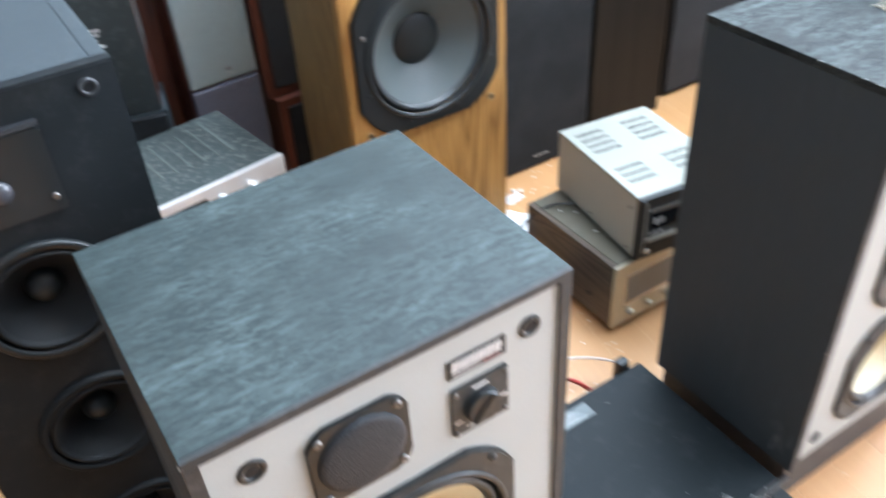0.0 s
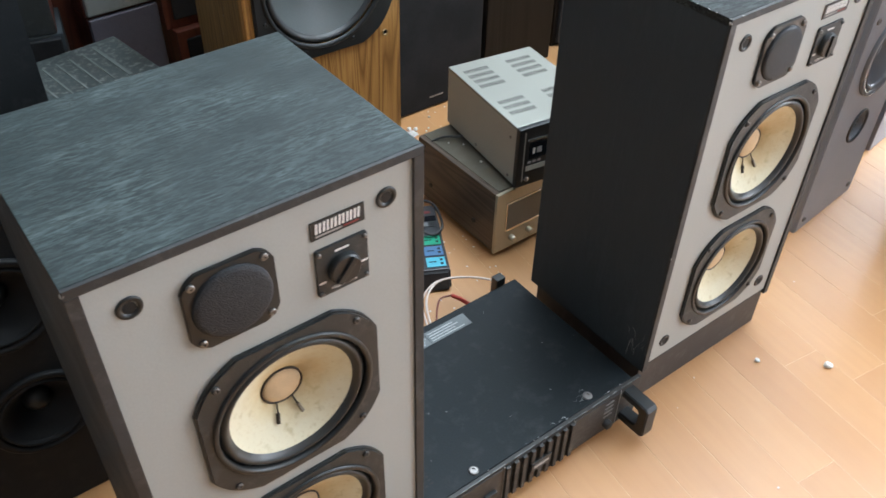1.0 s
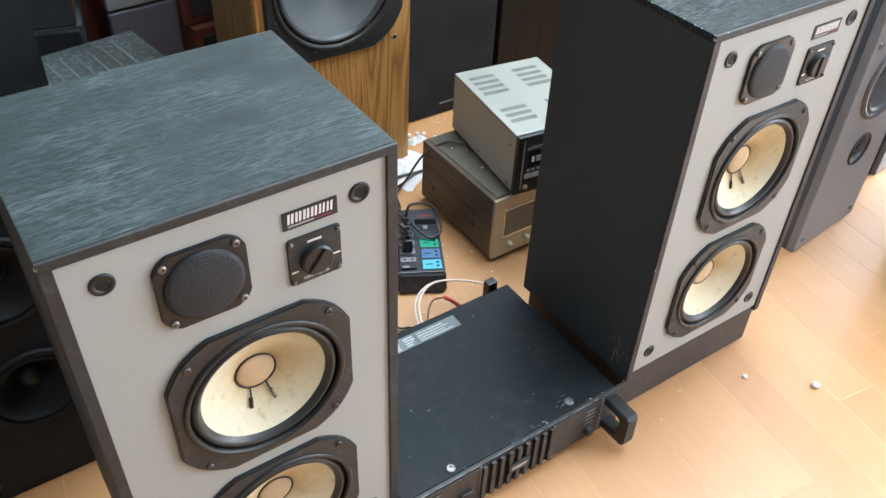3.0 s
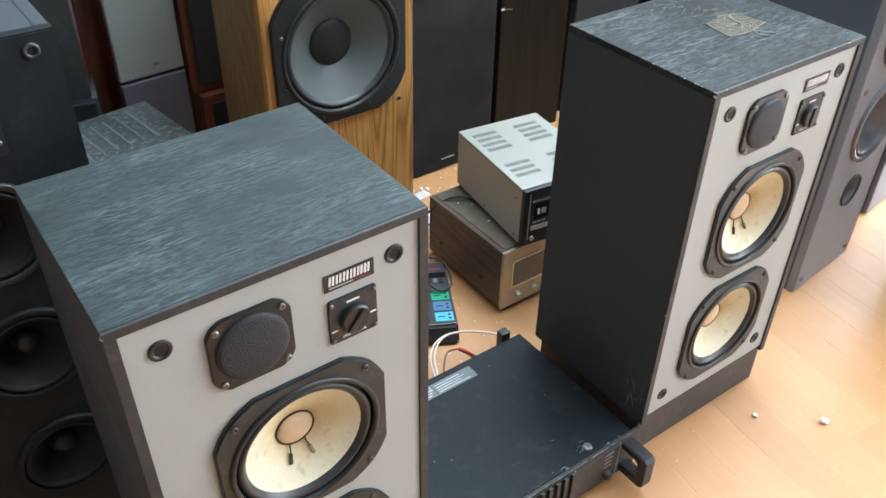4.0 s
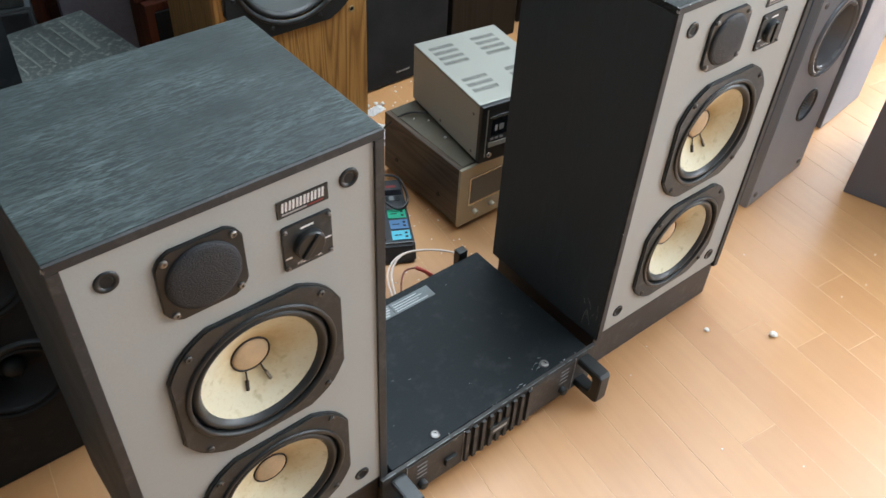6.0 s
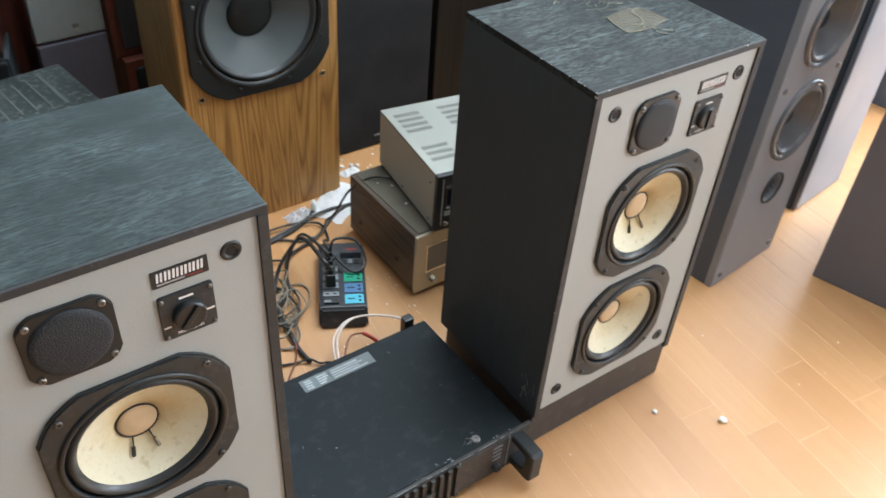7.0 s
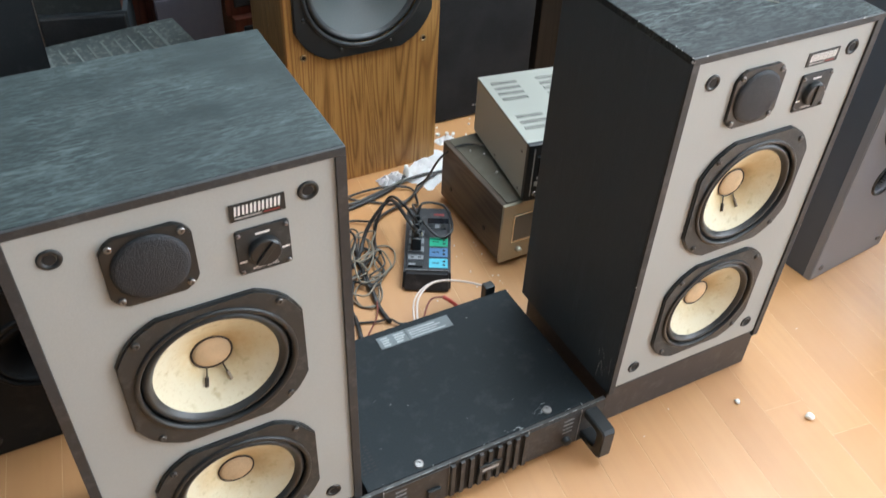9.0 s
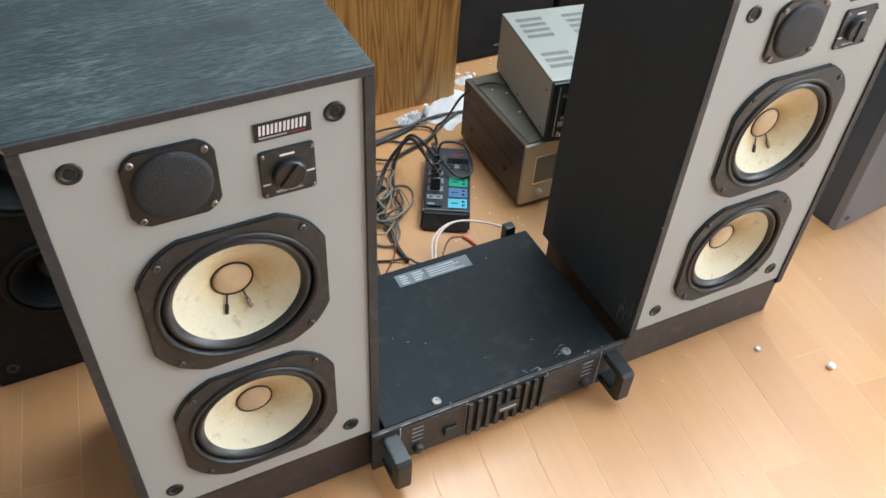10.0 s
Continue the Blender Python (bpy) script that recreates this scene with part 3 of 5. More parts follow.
# ---- rack power amplifier on the floor between them ----
def rack_amp():
    x0, x1, y0, y1, zt = 0.406, 0.846, 0.416, 0.728, 0.1105
    a = thing("power_amplifier", pose(0, 0, 0), "black two-unit rack power amplifier lying on the floor", "amplifier")
    part("case", box(x0, x1, y0, y1, 0.012, zt, 0.0015), M_CASE, a, "scratched black steel case")
    front = part("front_panel", box(0.382, 0.864, 0.408, 0.4158, 0.014, 0.109, 0.0012), M_PANEL, a)
    # Pale broken strips paint in the highlight along the panel's top edge.
    edge_rng = random.Random(17)
    x = 0.383
    while x < 0.855:
        run = edge_rng.uniform(0.006, 0.045)
        part("worn_edge", box(x, min(x + run, 0.863), 0.4085, 0.4085 + edge_rng.uniform(0.0006, 0.0016), 0.1088, 0.1094), M_EDGEHIGHLIGHT, front)
        x += run + edge_rng.uniform(0.002, 0.022)
    for x in (0.43, 0.82):
        for y in (0.45, 0.70):
            f = lathe([(0.011, 0), (0.012, 0.012), (0, 0.012)], 0, 0, 16)
            bmesh.ops.rotate(f, cent=(0, 0, 0), matrix=Matrix.Rotation(radians(90), 3, "X"), verts=f.verts)
            part("foot", f, M_BLACK, a).location = (x, y, 0)
    # front: two control blocks, fins between
    for bx0, bx1 in ((0.430, 0.548), (0.703, 0.812)):
        blk = part("control_block", box(bx0, bx1, 0.4062, 0.408, 0.020, 0.104, 0.0006), M_PANEL, a)
        part("trim_line", box(bx0 - 0.0012, bx0, 0.4058, 0.408, 0.018, 0.106), M_GREYPRINT, blk)
        part("trim_line", box(bx1, bx1 + 0.0012, 0.4058, 0.408, 0.018, 0.106), M_GREYPRINT, blk)
        for k in range(4):
            z = 0.092 - k * 0.011
            xs = bx1 - 0.035 if bx0 > 0.6 else bx0 + 0.02
            part("indicator", box(xs, xs + 0.02, 0.4052, 0.4064, z - 0.0012, z + 0.0012), M_GREYSOCKET, blk)
        part("knob", lathe([(0.009, 0.4064), (0.0085, 0.397), (0.007, 0.396), (0, 0.396)], xs + 0.01, 0.038, 20), M_BLACK, blk, smooth=True)
    part("power_switch", box(0.508, 0.532, 0.400, 0.4064, 0.045, 0.062, 0.0015), M_BLACK, a)
    part("grille_recess", box(0.5505, 0.7005, 0.4066, 0.408, 0.020, 0.104), M_HOLE, a)
    for k in range(9):
        x = 0.5545 + k * 0.0178
        if 3 <= k <= 5:
            part("fin", box(x - 0.0040, x + 0.0040, 0.4015, 0.4068, 0.020, 0.049, 0.0008), M_PANEL, a)
            part("fin", box(x - 0.0040, x + 0.0040, 0.4015, 0.4068, 0.073, 0.104, 0.0008), M_PANEL, a)
        else:
            part("fin", box(x - 0.0040, x + 0.0040, 0.4015, 0.4068, 0.020, 0.104, 0.0008), M_PANEL, a)
    part("maker_plate", box(0.604, 0.648, 0.3995, 0.4068, 0.050, 0.072, 0.0008), M_BLACK, a)
    part("maker_bar", box(0.610, 0.642, 0.399, 0.3996, 0.058, 0.064), M_GREYPRINT, a)
    # rack handles
    for x in (0.412, 0.834):
        p = [(x, 0.410, 0.098), (x, 0.375, 0.098), (x, 0.356, 0.097), (x, 0.350, 0.091), (x, 0.350, 0.031), (x, 0.356, 0.025), (x, 0.375, 0.024), (x, 0.410, 0.024)]
        hb = bmesh.new()
        n = len(p)
        outer, inner = p, [(x, 0.410, 0.082), (x, 0.382, 0.082), (x, 0.373, 0.080), (x, 0.369, 0.075), (x, 0.369, 0.047), (x, 0.373, 0.042), (x, 0.382, 0.040), (x, 0.410, 0.040)]
        vs = [[hb.verts.new((q[0] + dx, q[1], q[2])) for q in ring] for dx in (-0.013, 0.013) for ring in (outer, inner)]
        ol, il, orr, ir = vs
        for k in range(n - 1):
            hb.faces.new((ol[k], ol[k + 1], il[k + 1], il[k]))
            hb.faces.new((orr[k], ir[k], ir[k + 1], orr[k + 1]))
            hb.faces.new((ol[k], orr[k], orr[k + 1], ol[k + 1]))
            hb.faces.new((il[k], il[k + 1], ir[k + 1], ir[k]))
        bmesh.ops.recalc_face_normals(hb, faces=hb.faces)
        bmesh.ops.bevel(hb, geom=[e for e in hb.edges if e.calc_face_angle(0) > 1.2], offset=0.002, segments=2, affect="EDGES")
        part("handle", hb, M_BLACK, a, "chunky black rack handle")
    # lid details
    for x, y in ((0.5025, 0.4285), (0.7535, 0.431)):
        sc = lathe([(0.0085, 0), (0.008, -0.002), (0.006, -0.0028), (0.0035, -0.0028), (0.003, -0.001), (0, -0.001)], 0, 0, 20)
        ob = part("lid_screw", sc, M_STEEL, a)
        ob.matrix_basis = pose(x, y, zt + 0.0002, -90, 0, 0)
    lab = part("rating_label", box(0.553, 0.703, 0.683, 0.713, zt, zt + 0.0006), M_GREYPRINT_DULL, a, "worn grey rating label")
    rng = random.Random(4)
    for x, wd in ((0.560, 0.020), (0.586, 0.022)):
        for k in range(4):
            part("print_bar", box(x, x + wd * rng.uniform(0.6, 1), 0.687 + k * 0.006, 0.690 + k * 0.006, zt + 0.0006, zt + 0.0009), M_WHITE_DULL, lab)
    for k in range(4):
        part("print_bar", box(0.616, 0.616 + 0.08 * rng.uniform(0.6, 1), 0.687 + k * 0.006, 0.6892 + k * 0.006, zt + 0.0006, zt + 0.0009), M_WHITE_DULL, lab)
    part("label_rule", box(0.6105, 0.6115, 0.684, 0.712, zt + 0.0006, zt + 0.0009), M_BLACK, lab)
    # side vents punched near the front corner
    for i in range(3):
        for k in range(8):
            part("vent_slot", box(0.413 + i * 0.010, 0.419 + i * 0.010, 0.448 + k * 0.007, 0.4505 + k * 0.007, zt - 0.0002, zt + 0.0004), M_HOLE, a)
    part("rear_bracket", box(0.800, 0.822, 0.7285, 0.747, 0.030, 0.128, 0.003), M_BLACK, a, "black rear rack bracket")
    # wisps of bare metal near the front edge, and small dents of paint along it
    for k in range(20):
        if k < 6:
            x, y, run = rng.gauss(0.735, 0.012), rng.uniform(0.425, 0.45), 0.010
        elif k < 10:
            x, y, run = rng.gauss(0.672, 0.010), rng.uniform(0.418, 0.432), 0.007
        else:
            x, y, run = rng.uniform(0.44, 0.84), rng.uniform(0.44, 0.70), 0.003
        w = [(x, y, zt), (x + run * rng.uniform(0.2, 0.6), y + run * rng.uniform(-0.5, 0.5), zt), (x + run, y + run * rng.uniform(-0.7, 0.7), zt)]
        part("scratch", tube(w, rng.uniform(0.00012, 0.00030), 5, 4), M_WHITE_DULL, a)
    for k in range(24):
        x = rng.uniform(0.43, 0.83)
        fleck = bmesh.new()
        bmesh.ops.create_icosphere(fleck, subdivisions=1, radius=rng.uniform(0.0004, 0.0011))
        ob = part("edge_fleck", fleck, M_WHITE_DULL, a)
        ob.location = (x, y0 + rng.uniform(0.0, 0.002), zt - 0.0005)
        ob.scale = (rng.uniform(1, 5), 1, 0.6)


rack_amp()


# ---- generic speaker boxes behind ----
def cabinet(name, m, w, d, h, label, body, front=None, category="loudspeaker", group="", inset=0.012, z0=0.0, grille=True, thick=0.014):
    """A box speaker: front at y 0, body behind, optional cloth grille."""
    s = thing(name, m, label, category, group)
    part("cabinet_body", box(-w / 2, w / 2, 0, d, z0, z0 + h, 0.0025), body, s)
    if front is not None and grille:
        part("grille", box(-w / 2 + inset, w / 2 - inset, -thick, 0.0, z0 + inset, z0 + h - inset, 0.004, seg=3), front, s)
    return s


def dark_driver(parent, cx, cz, r, cone_mat, plug=False, shine=M_BLACK, roll_mat=M_RUBBER):
    f = part("driver", lathe([(r, 0.0), (r, -0.006), (r * 0.97, -0.008), (r * 0.88, -0.007), (r * 0.86, 0.0)], cx, cz), shine, parent, smooth=True)
    roll = [(r * (0.86 - 0.13 * k / 6), -0.001 - 0.006 * math.sin(k / 6 * math.pi)) for k in range(7)]
    part("surround", lathe(roll, cx, cz), roll_mat, f, smooth=True)
    part("cone", lathe([(r * 0.74, -0.001), (r * 0.5, 0.018), (r * 0.27, 0.034), (r * 0.25, 0.036)], cx, cz), cone_mat, f, smooth=True)
    cap = [(r * 0.27 * math.cos(a * math.pi / 16), 0.034 - (0.020 if plug else 0.012) * math.sin(a * math.pi / 16)) for a in range(9)]
    part("dust_cap", lathe(cap, cx, cz, 28), M_BLACK, f, smooth=True)
    return f


def holed_cabinet(name, m, w, d, h, label, body, front_mat, holes, group=""):
    """A box speaker whose baffle is open where its drivers and ports sit."""
    s = thing(name, m, label, "loudspeaker", group)
    t = 0.018
    for sx in (-1, 1):
        a, b = sorted((sx * w / 2, sx * (w / 2 - t)))
        part("side_panel", box(a, b, t, d, 0.0, h, 0.002), body, s)
    part("top_panel", box(-w / 2 + t, w / 2 - t, t, d, h - t, h, 0.001), body, s)
    part("back_panel", box(-w / 2 + t, w / 2 - t, d - t, d - 0.001, 0, h - t), body, s)
    part("baffle", plate(rect(w, h, 0, h / 2), holes, 0, t, 0.002), front_mat, s)
    return s


def port(parent, cx, cz, r, rim):
    f = part("port", lathe([(r * 1.18, 0.0), (r * 1.12, -0.004), (r, -0.003), (r * 0.92, 0.01), (r * 0.9, 0.09)], cx, cz, 32), rim, parent, smooth=True)
    part("port_end", lathe([(r * 0.9, 0.09), (0, 0.09)], cx, cz, 24), M_HOLE, f)


# oak floor speaker, its twelve-inch woofer facing the room
oak = thing("loudspeaker", pose(0.814, 1.342, 0), "tall oak-veneer loudspeaker with a large dark woofer", "loudspeaker")
t = 0.02
for sx in (-1, 1):
    a, b = sorted((sx * 0.189, sx * 0.169))
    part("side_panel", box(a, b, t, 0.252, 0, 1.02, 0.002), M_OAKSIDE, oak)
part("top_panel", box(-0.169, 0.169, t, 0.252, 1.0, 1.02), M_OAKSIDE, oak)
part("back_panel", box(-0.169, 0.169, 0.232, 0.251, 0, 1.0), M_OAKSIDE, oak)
WX, WZ = -0.004, 0.516
part("baffle", plate(rect(0.378, 1.02, 0, 0.51), [(WX, WZ, 0.147), (0, 0.83, 0.06)], 0, t, 0.002), M_OAK, oak, "orange oak veneer front")
f = part("woofer", plate(octagon(0.167, 0.078, WX, WZ, 6), [(WX, WZ, 0.147)], -0.010, 0.004, 0.003), M_BLACK, oak, "large dark woofer")
part("gasket", lathe([(0.1485, -0.004), (0.1485, -0.013), (0.143, -0.014), (0.139, -0.008)], WX, WZ, 64), M_BLACK, f, smooth=True)
part("surround", lathe([(0.139 - 0.017 * k / 8, -0.002 - 0.008 * math.sin(k / 8 * math.pi)) for k in range(9)], WX, WZ, 64), M_GREYROLL, f, smooth=True)
part("cone", lathe([(0.123, -0.001), (0.097, 0.016), (0.071, 0.034), (0.049, 0.049)], WX, WZ, 64), M_GREYCONE, f, "grey poly cone", smooth=True)
part("dust_cap", lathe([(0.054 * math.cos(a * math.pi / 20), 0.047 - 0.015 * math.sin(a * math.pi / 20)) for a in range(11)], WX, WZ, 40), M_BLACK, f, smooth=True)
for k in range(8):
    a = (k + 0.5) * math.pi / 4
    screw(f, WX + 0.158 * math.cos(a), WZ + 0.158 * math.sin(a), -0.010, 0.0045, "screw", M_STEEL if k in (2, 3) else M_BLACK)
for x, z in ((-0.152, 0.362), (0.146, 0.354)):
    so = part("grille_socket", lathe([(0.008, 0.0), (0.008, -0.003), (0.0055, -0.003), (0.005, 0.004)], x, z, 24), M_BRASSY, oak, smooth=True)
    part("socket_hole", lathe([(0.0055, -0.0004), (0, -0.0004)], x, z, 16), M_HOLE, so)
dark_driver(oak, 0, 0.83, 0.062, M_BLACK)
rng = random.Random(29)
for k in range(9):
    speck = bmesh.new()
    bmesh.ops.create_icosphere(speck, subdivisions=1, radius=rng.uniform(0.0008, 0.0020))
    ob = part("paint_speck", speck, M_CHIP, oak)
    ob.location = (-0.1892, rng.uniform(0.04, 0.22), rng.uniform(0.36, 0.56))
    ob.scale = (0.3, 1, rng.uniform(1, 1.8))


# black-fronted tower and two dark brown cabinets beside it
k = cabinet("loudspeaker", pose(1.2185, 1.497, 0), 0.317, 0.30, 1.15, "tall black loudspeaker with a full black cloth front", M_SIDE, M_BLACKCLOTH, inset=0.004)
lb = part("maker_label", box(-0.024, 0.024, -0.0152, -0.0138, 0.033, 0.039), M_BLACK, k)
for i in range(6):
    part("label_bar", box(-0.023 + i * 0.0078, -0.0175 + i * 0.0078, -0.0158, -0.0151, 0.0337, 0.0383), M_GREYPRINT, lb)
k = cabinet("loudspeaker", pose(1.5435, 1.515, 0), 0.255, 0.30, 1.10, "dark brown wooden loudspeaker cabinet with a chipped edge", M_BROWNBLACK, None)
part("chip", box(-0.128, -0.118, -0.0008, 0.002, 0.418, 0.424), M_FOAM, k)
ob = part("scratch", box(0, 0.03, -0.0006, 0.002, -0.0008, 0.0008), M_GREYPRINT, k)
ob.matrix_basis = pose(-0.118, 0, 0.421, 0, 12, 0)
k = cabinet("loudspeaker", pose(1.875, 1.56, 0), 0.30, 0.30, 1.10, "dark taupe loudspeaker cabinet with a cloth front", M_BROWNBLACK, M_CHARCLOTH)

# graphite tower with two woofers and a port
tow = holed_cabinet("loudspeaker", pose(1.561, 0.551, 0, 0, 0, 5.5) @ pose(0.131, 0, 0), 0.262, 0.36, 1.05, "tall graphite tower loudspeaker with two woofers and a port", M_HAZEDSIDE, M_GRAPHITE, [(0.006, 0.416, 0.082), (0.006, 0.640, 0.082), (0.006, 0.238, 0.033), (0.006, 0.84, 0.045)])
for z in (0.416, 0.640):
    dark_driver(tow, 0.006, z, 0.096, M_TOWERCONE, True, M_TOWERRIM, M_TOWERRIM)
port(tow, 0.006, 0.238, 0.036, M_BLACK)
dark_driver(tow, 0.006, 0.84, 0.05, M_BLACK)
for x in (-0.105, 0.105):
    for z in (0.03, 0.52):
        so = part("grille_socket", lathe([(0.007, 0.0), (0.007, -0.003), (0.0045, -0.003), (0.004, 0.003)], x, z, 20), M_STEEL, tow, smooth=True)
        part("socket_hole", lathe([(0.0045, -0.0004), (0, -0.0004)], x, z, 12), M_HOLE, so)

cabinet("loudspeaker", pose(2.005, 0.653, 0, 0, 0, 6.8) @ pose(0.124, 0, 0), 0.248, 0.34, 1.02, "pale graphite tower loudspeaker with a plain cloth front", M_SIDE, M_PALEGRAPHITE, inset=0.004)
cabinet("loudspeaker", pose(1.82, 0.448, 0, 0, 0, 16) @ pose(0.15, -0.42, 0), 0.30, 0.42, 1.0, "dark slate loudspeaker seen from its side", M_SLATE, M_BLACKCLOTH)
cabinet("loudspeaker", pose(2.36, 0.87, 0, 0, 0, 8) @ pose(0.15, 0, 0), 0.30, 0.34, 1.02, "grey tower loudspeaker standing behind the pale one", M_HAZEDSIDE, M_PALEGRAPHITE, inset=0.004)
# Added tower: keeps the bright window out of the gap in the row.
cabinet("loudspeaker", pose(2.78, 0.80, 0, 0, 0, 8) @ pose(0.15, 0, 0), 0.30, 0.34, 1.0, "added grey tower hiding the window beyond its row", M_HAZEDSIDE, M_PALEGRAPHITE, inset=0.004)
cabinet("loudspeaker", pose(2.62, 1.35, 0, 0, 0, 8), 0.30, 0.34, 1.05, "dark loudspeaker standing against the far row", M_SIDE, M_BLACKCLOTH)
cabinet("loudspeaker", pose(2.24, 1.50, 0, 0, 0, 4), 0.30, 0.34, 1.08, "dark brown loudspeaker standing in the back row", M_BROWNBLACK, M_BLACKCLOTH)

# black tower beside the near speaker
blk = holed_cabinet("loudspeaker", pose(0.0, 0.8345, 0), 0.282, 0.36, 0.888, "black tower loudspeaker with three woofers and a tweeter plate", M_SIDE, M_BLACKPAINT, [(0, 0.64, 0.068), (0, 0.435, 0.068), (0, 0.22, 0.068)])
pl = part("tweeter", plate(round_rect(0.115, 0.098, 0.006, -0.004, 0.795), [], -0.005, 0.0, 0.001), M_BLACK, blk)
part("dome", lathe([(0.014 * math.cos(a * math.pi / 12), -0.006 - 0.009 * math.sin(a * math.pi / 12)) for a in range(7)], -0.004, 0.787, 24), M_GLOSSBLACK, pl, "shiny dome", smooth=True)
part("trim_strip", box(-0.062, 0.054, -0.006, 0.0, 0.8455, 0.851), M_STRIP, pl)
screw(pl, 0.045, 0.764, -0.005)
# The lower rims get the shade-darkened black, the top rim plain black.
for z in (0.64, 0.435):
    dark_driver(blk, 0, z, 0.078, M_SHADEDDRIVER, True, M_SHADEDDRIVER if z < 0.5 else M_BLACK, M_SHADEDDRIVER)
dark_driver(blk, 0, 0.22, 0.078, M_SHADEDDRIVER, True, M_SHADEDDRIVER, M_SHADEDDRIVER)
for x in (-0.111, 0.111):
    for z in (0.866, 0.04):
        so = part("grille_socket", lathe([(0.010, 0.0), (0.0095, -0.003), (0.006, -0.003), (0.005, 0.004)], x, z, 20), M_STRIP, blk, smooth=True)
        part("socket_hole", lathe([(0.006, -0.0004), (0, -0.0004)], x, z, 12), M_HOLE, so)

# stacked bookshelf speakers in mahogany at the back
cabinet("bookshelf_speaker", pose(0.432, 1.772, 0, 0, 0, 4) @ pose(0.083, 0, 0), 0.172, 0.25, 0.360, "mahogany bookshelf loudspeaker with a slate cloth grille, on the floor", M_MAHOGANY, M_DARKCLOTH, "loudspeaker", "stacked bookshelf speakers", 0.003)
g = cabinet("bookshelf_speaker", pose(0.432, 1.775, 0.361, 0, 0, 4) @ pose(0.083, 0, 0), 0.172, 0.25, 0.36, "mahogany bookshelf loudspeaker with a grey cloth grille, stacked on another", M_MAHOGANY, M_GREYCLOTH, "loudspeaker", "stacked bookshelf speakers", 0.003)
part("badge", box(0.006, 0.021, -0.0155, -0.0138, 0.026, 0.034, 0.0006), M_STEEL, g)
part("badge", box(0.007, 0.020, -0.0150, -0.0138, 0.017, 0.022, 0.0006), M_GREYPRINT, g)
cabinet("bookshelf_speaker", pose(0.620, 1.738, 0, 0, 0, 2) @ pose(0.09, 0, 0), 0.18, 0.27, 0.285, "mahogany bookshelf loudspeaker with a black grille, on the floor", M_MAHOGANY, M_BLACKCLOTH, "loudspeaker", "stacked bookshelf speakers", 0.021, thick=0.006)
cabinet("bookshelf_speaker", pose(0.606, 1.762, 0.286, 0, 0, 1) @ pose(0.09, 0, 0), 0.18, 0.25, 0.42, "mahogany bookshelf loudspeaker with a charcoal grille, stacked on another", M_MAHOGANY, M_CHARCLOTH, "loudspeaker", "stacked bookshelf speakers", 0.022, thick=0.006)

# speaker turned to the wall: black back with terminals
cabinet("bookshelf_speaker", pose(0.262, 1.73, 0, 0, 0, -14), 0.20, 0.24, 0.372, "black bookshelf loudspeaker standing on the floor under another", M_SIDE, M_BLACKCLOTH, "loudspeaker", "stacked bookshelf speakers", 0.006)
r = cabinet("bookshelf_speaker", pose(0.258, 1.735, 0.3725, 0, 0, -14), 0.19, 0.24, 0.40, "mahogany bookshelf loudspeaker turned to show its black back", M_MAHOGANY, None, "loudspeaker", "stacked bookshelf speakers")
part("back_panel", box(-0.094, 0.094, -0.004, 0, 0.002, 0.398, 0.001), M_BACKBOARD, r, "black back panel")
cup = part("terminal_cup", lathe([(0.029, -0.004), (0.029, -0.007), (0.026, -0.0075), (0.024, -0.003)], 0.0, 0.105, 32), M_BLACK, r, smooth=True)
part("terminal", box(-0.014, -0.004, -0.012, -0.003, 0.098, 0.112, 0.001), M_GREYSOCKET, cup)
part("terminal", box(0.006, 0.016, -0.012, -0.003, 0.098, 0.112, 0.001), M_RED, cup, "red terminal")
for z, wdt, mm in ((0.163, 0.052, M_WHITE), (0.176, 0.040, M_GREYPRINT), (0.188, 0.046, M_GREYPRINT), (0.197, 0.05, M_GREYPRINT)):
    part("label_bar", box(-0.030, -0.030 + wdt, -0.0048, -0.0039, z - 0.003, z + 0.004), mm, r)
part("dust_film", box(0.095, 0.0958, 0.01, 0.20, 0.12, 0.38), M_FILM, r)

# Two added fillers block the lit wall and floor behind the stacks.
cabinet("bookshelf_speaker", pose(0.372, 1.845, 0, 0, 0, -4), 0.125, 0.22, 0.80, "added mahogany filler box between the stacks", M_MAHOGANY, None, "loudspeaker", "stacked bookshelf speakers")
cabinet("loudspeaker", pose(0.045, 1.76, 0, 0, 0, -6), 0.20, 0.28, 0.80, "added black filler box behind the dusty receiver", M_SIDE, M_BLACKCLOTH)
cabinet("loudspeaker", pose(-0.25, 1.62, 0, 0, 0, -4), 0.30, 0.30, 0.95, "tall black loudspeaker in the back row", M_SIDE, M_BLACKCLOTH)

# dusty vented receiver stacked on a dark box
cabinet("storage_box", pose(0.262, 1.355, 0, 0, 0, 8), 0.40, 0.25, 0.205, "dark box under the dusty receiver", M_SIDE, None, "box")
v = thing("receiver", pose(0.487, 1.388, 0.206, 0, 0, 8) @ pose(-0.215, 0, 0), "silver-fronted receiver with a dusty vented lid", "receiver")
part("case", box(-0.213, 0.213, 0.012, 0.262, 0.012, 0.158, 0.002), M_DUSTY, v, "dusty dark steel case")
part("front_panel", box(-0.215, 0.215, 0.0, 0.0118, 0.010, 0.160, 0.002), M_SILVERFRONT, v, "silver front panel")
part("knob", lathe([(0.019, 0.0), (0.018, -0.018), (0.016, -0.020), (0, -0.020)], 0.135, 0.115, 28), M_CHROME, v, smooth=True)
part("knob", lathe([(0.010, 0.0), (0.0095, -0.012), (0, -0.012)], 0.07, 0.125, 20), M_SILVERFRONT, v, smooth=True)
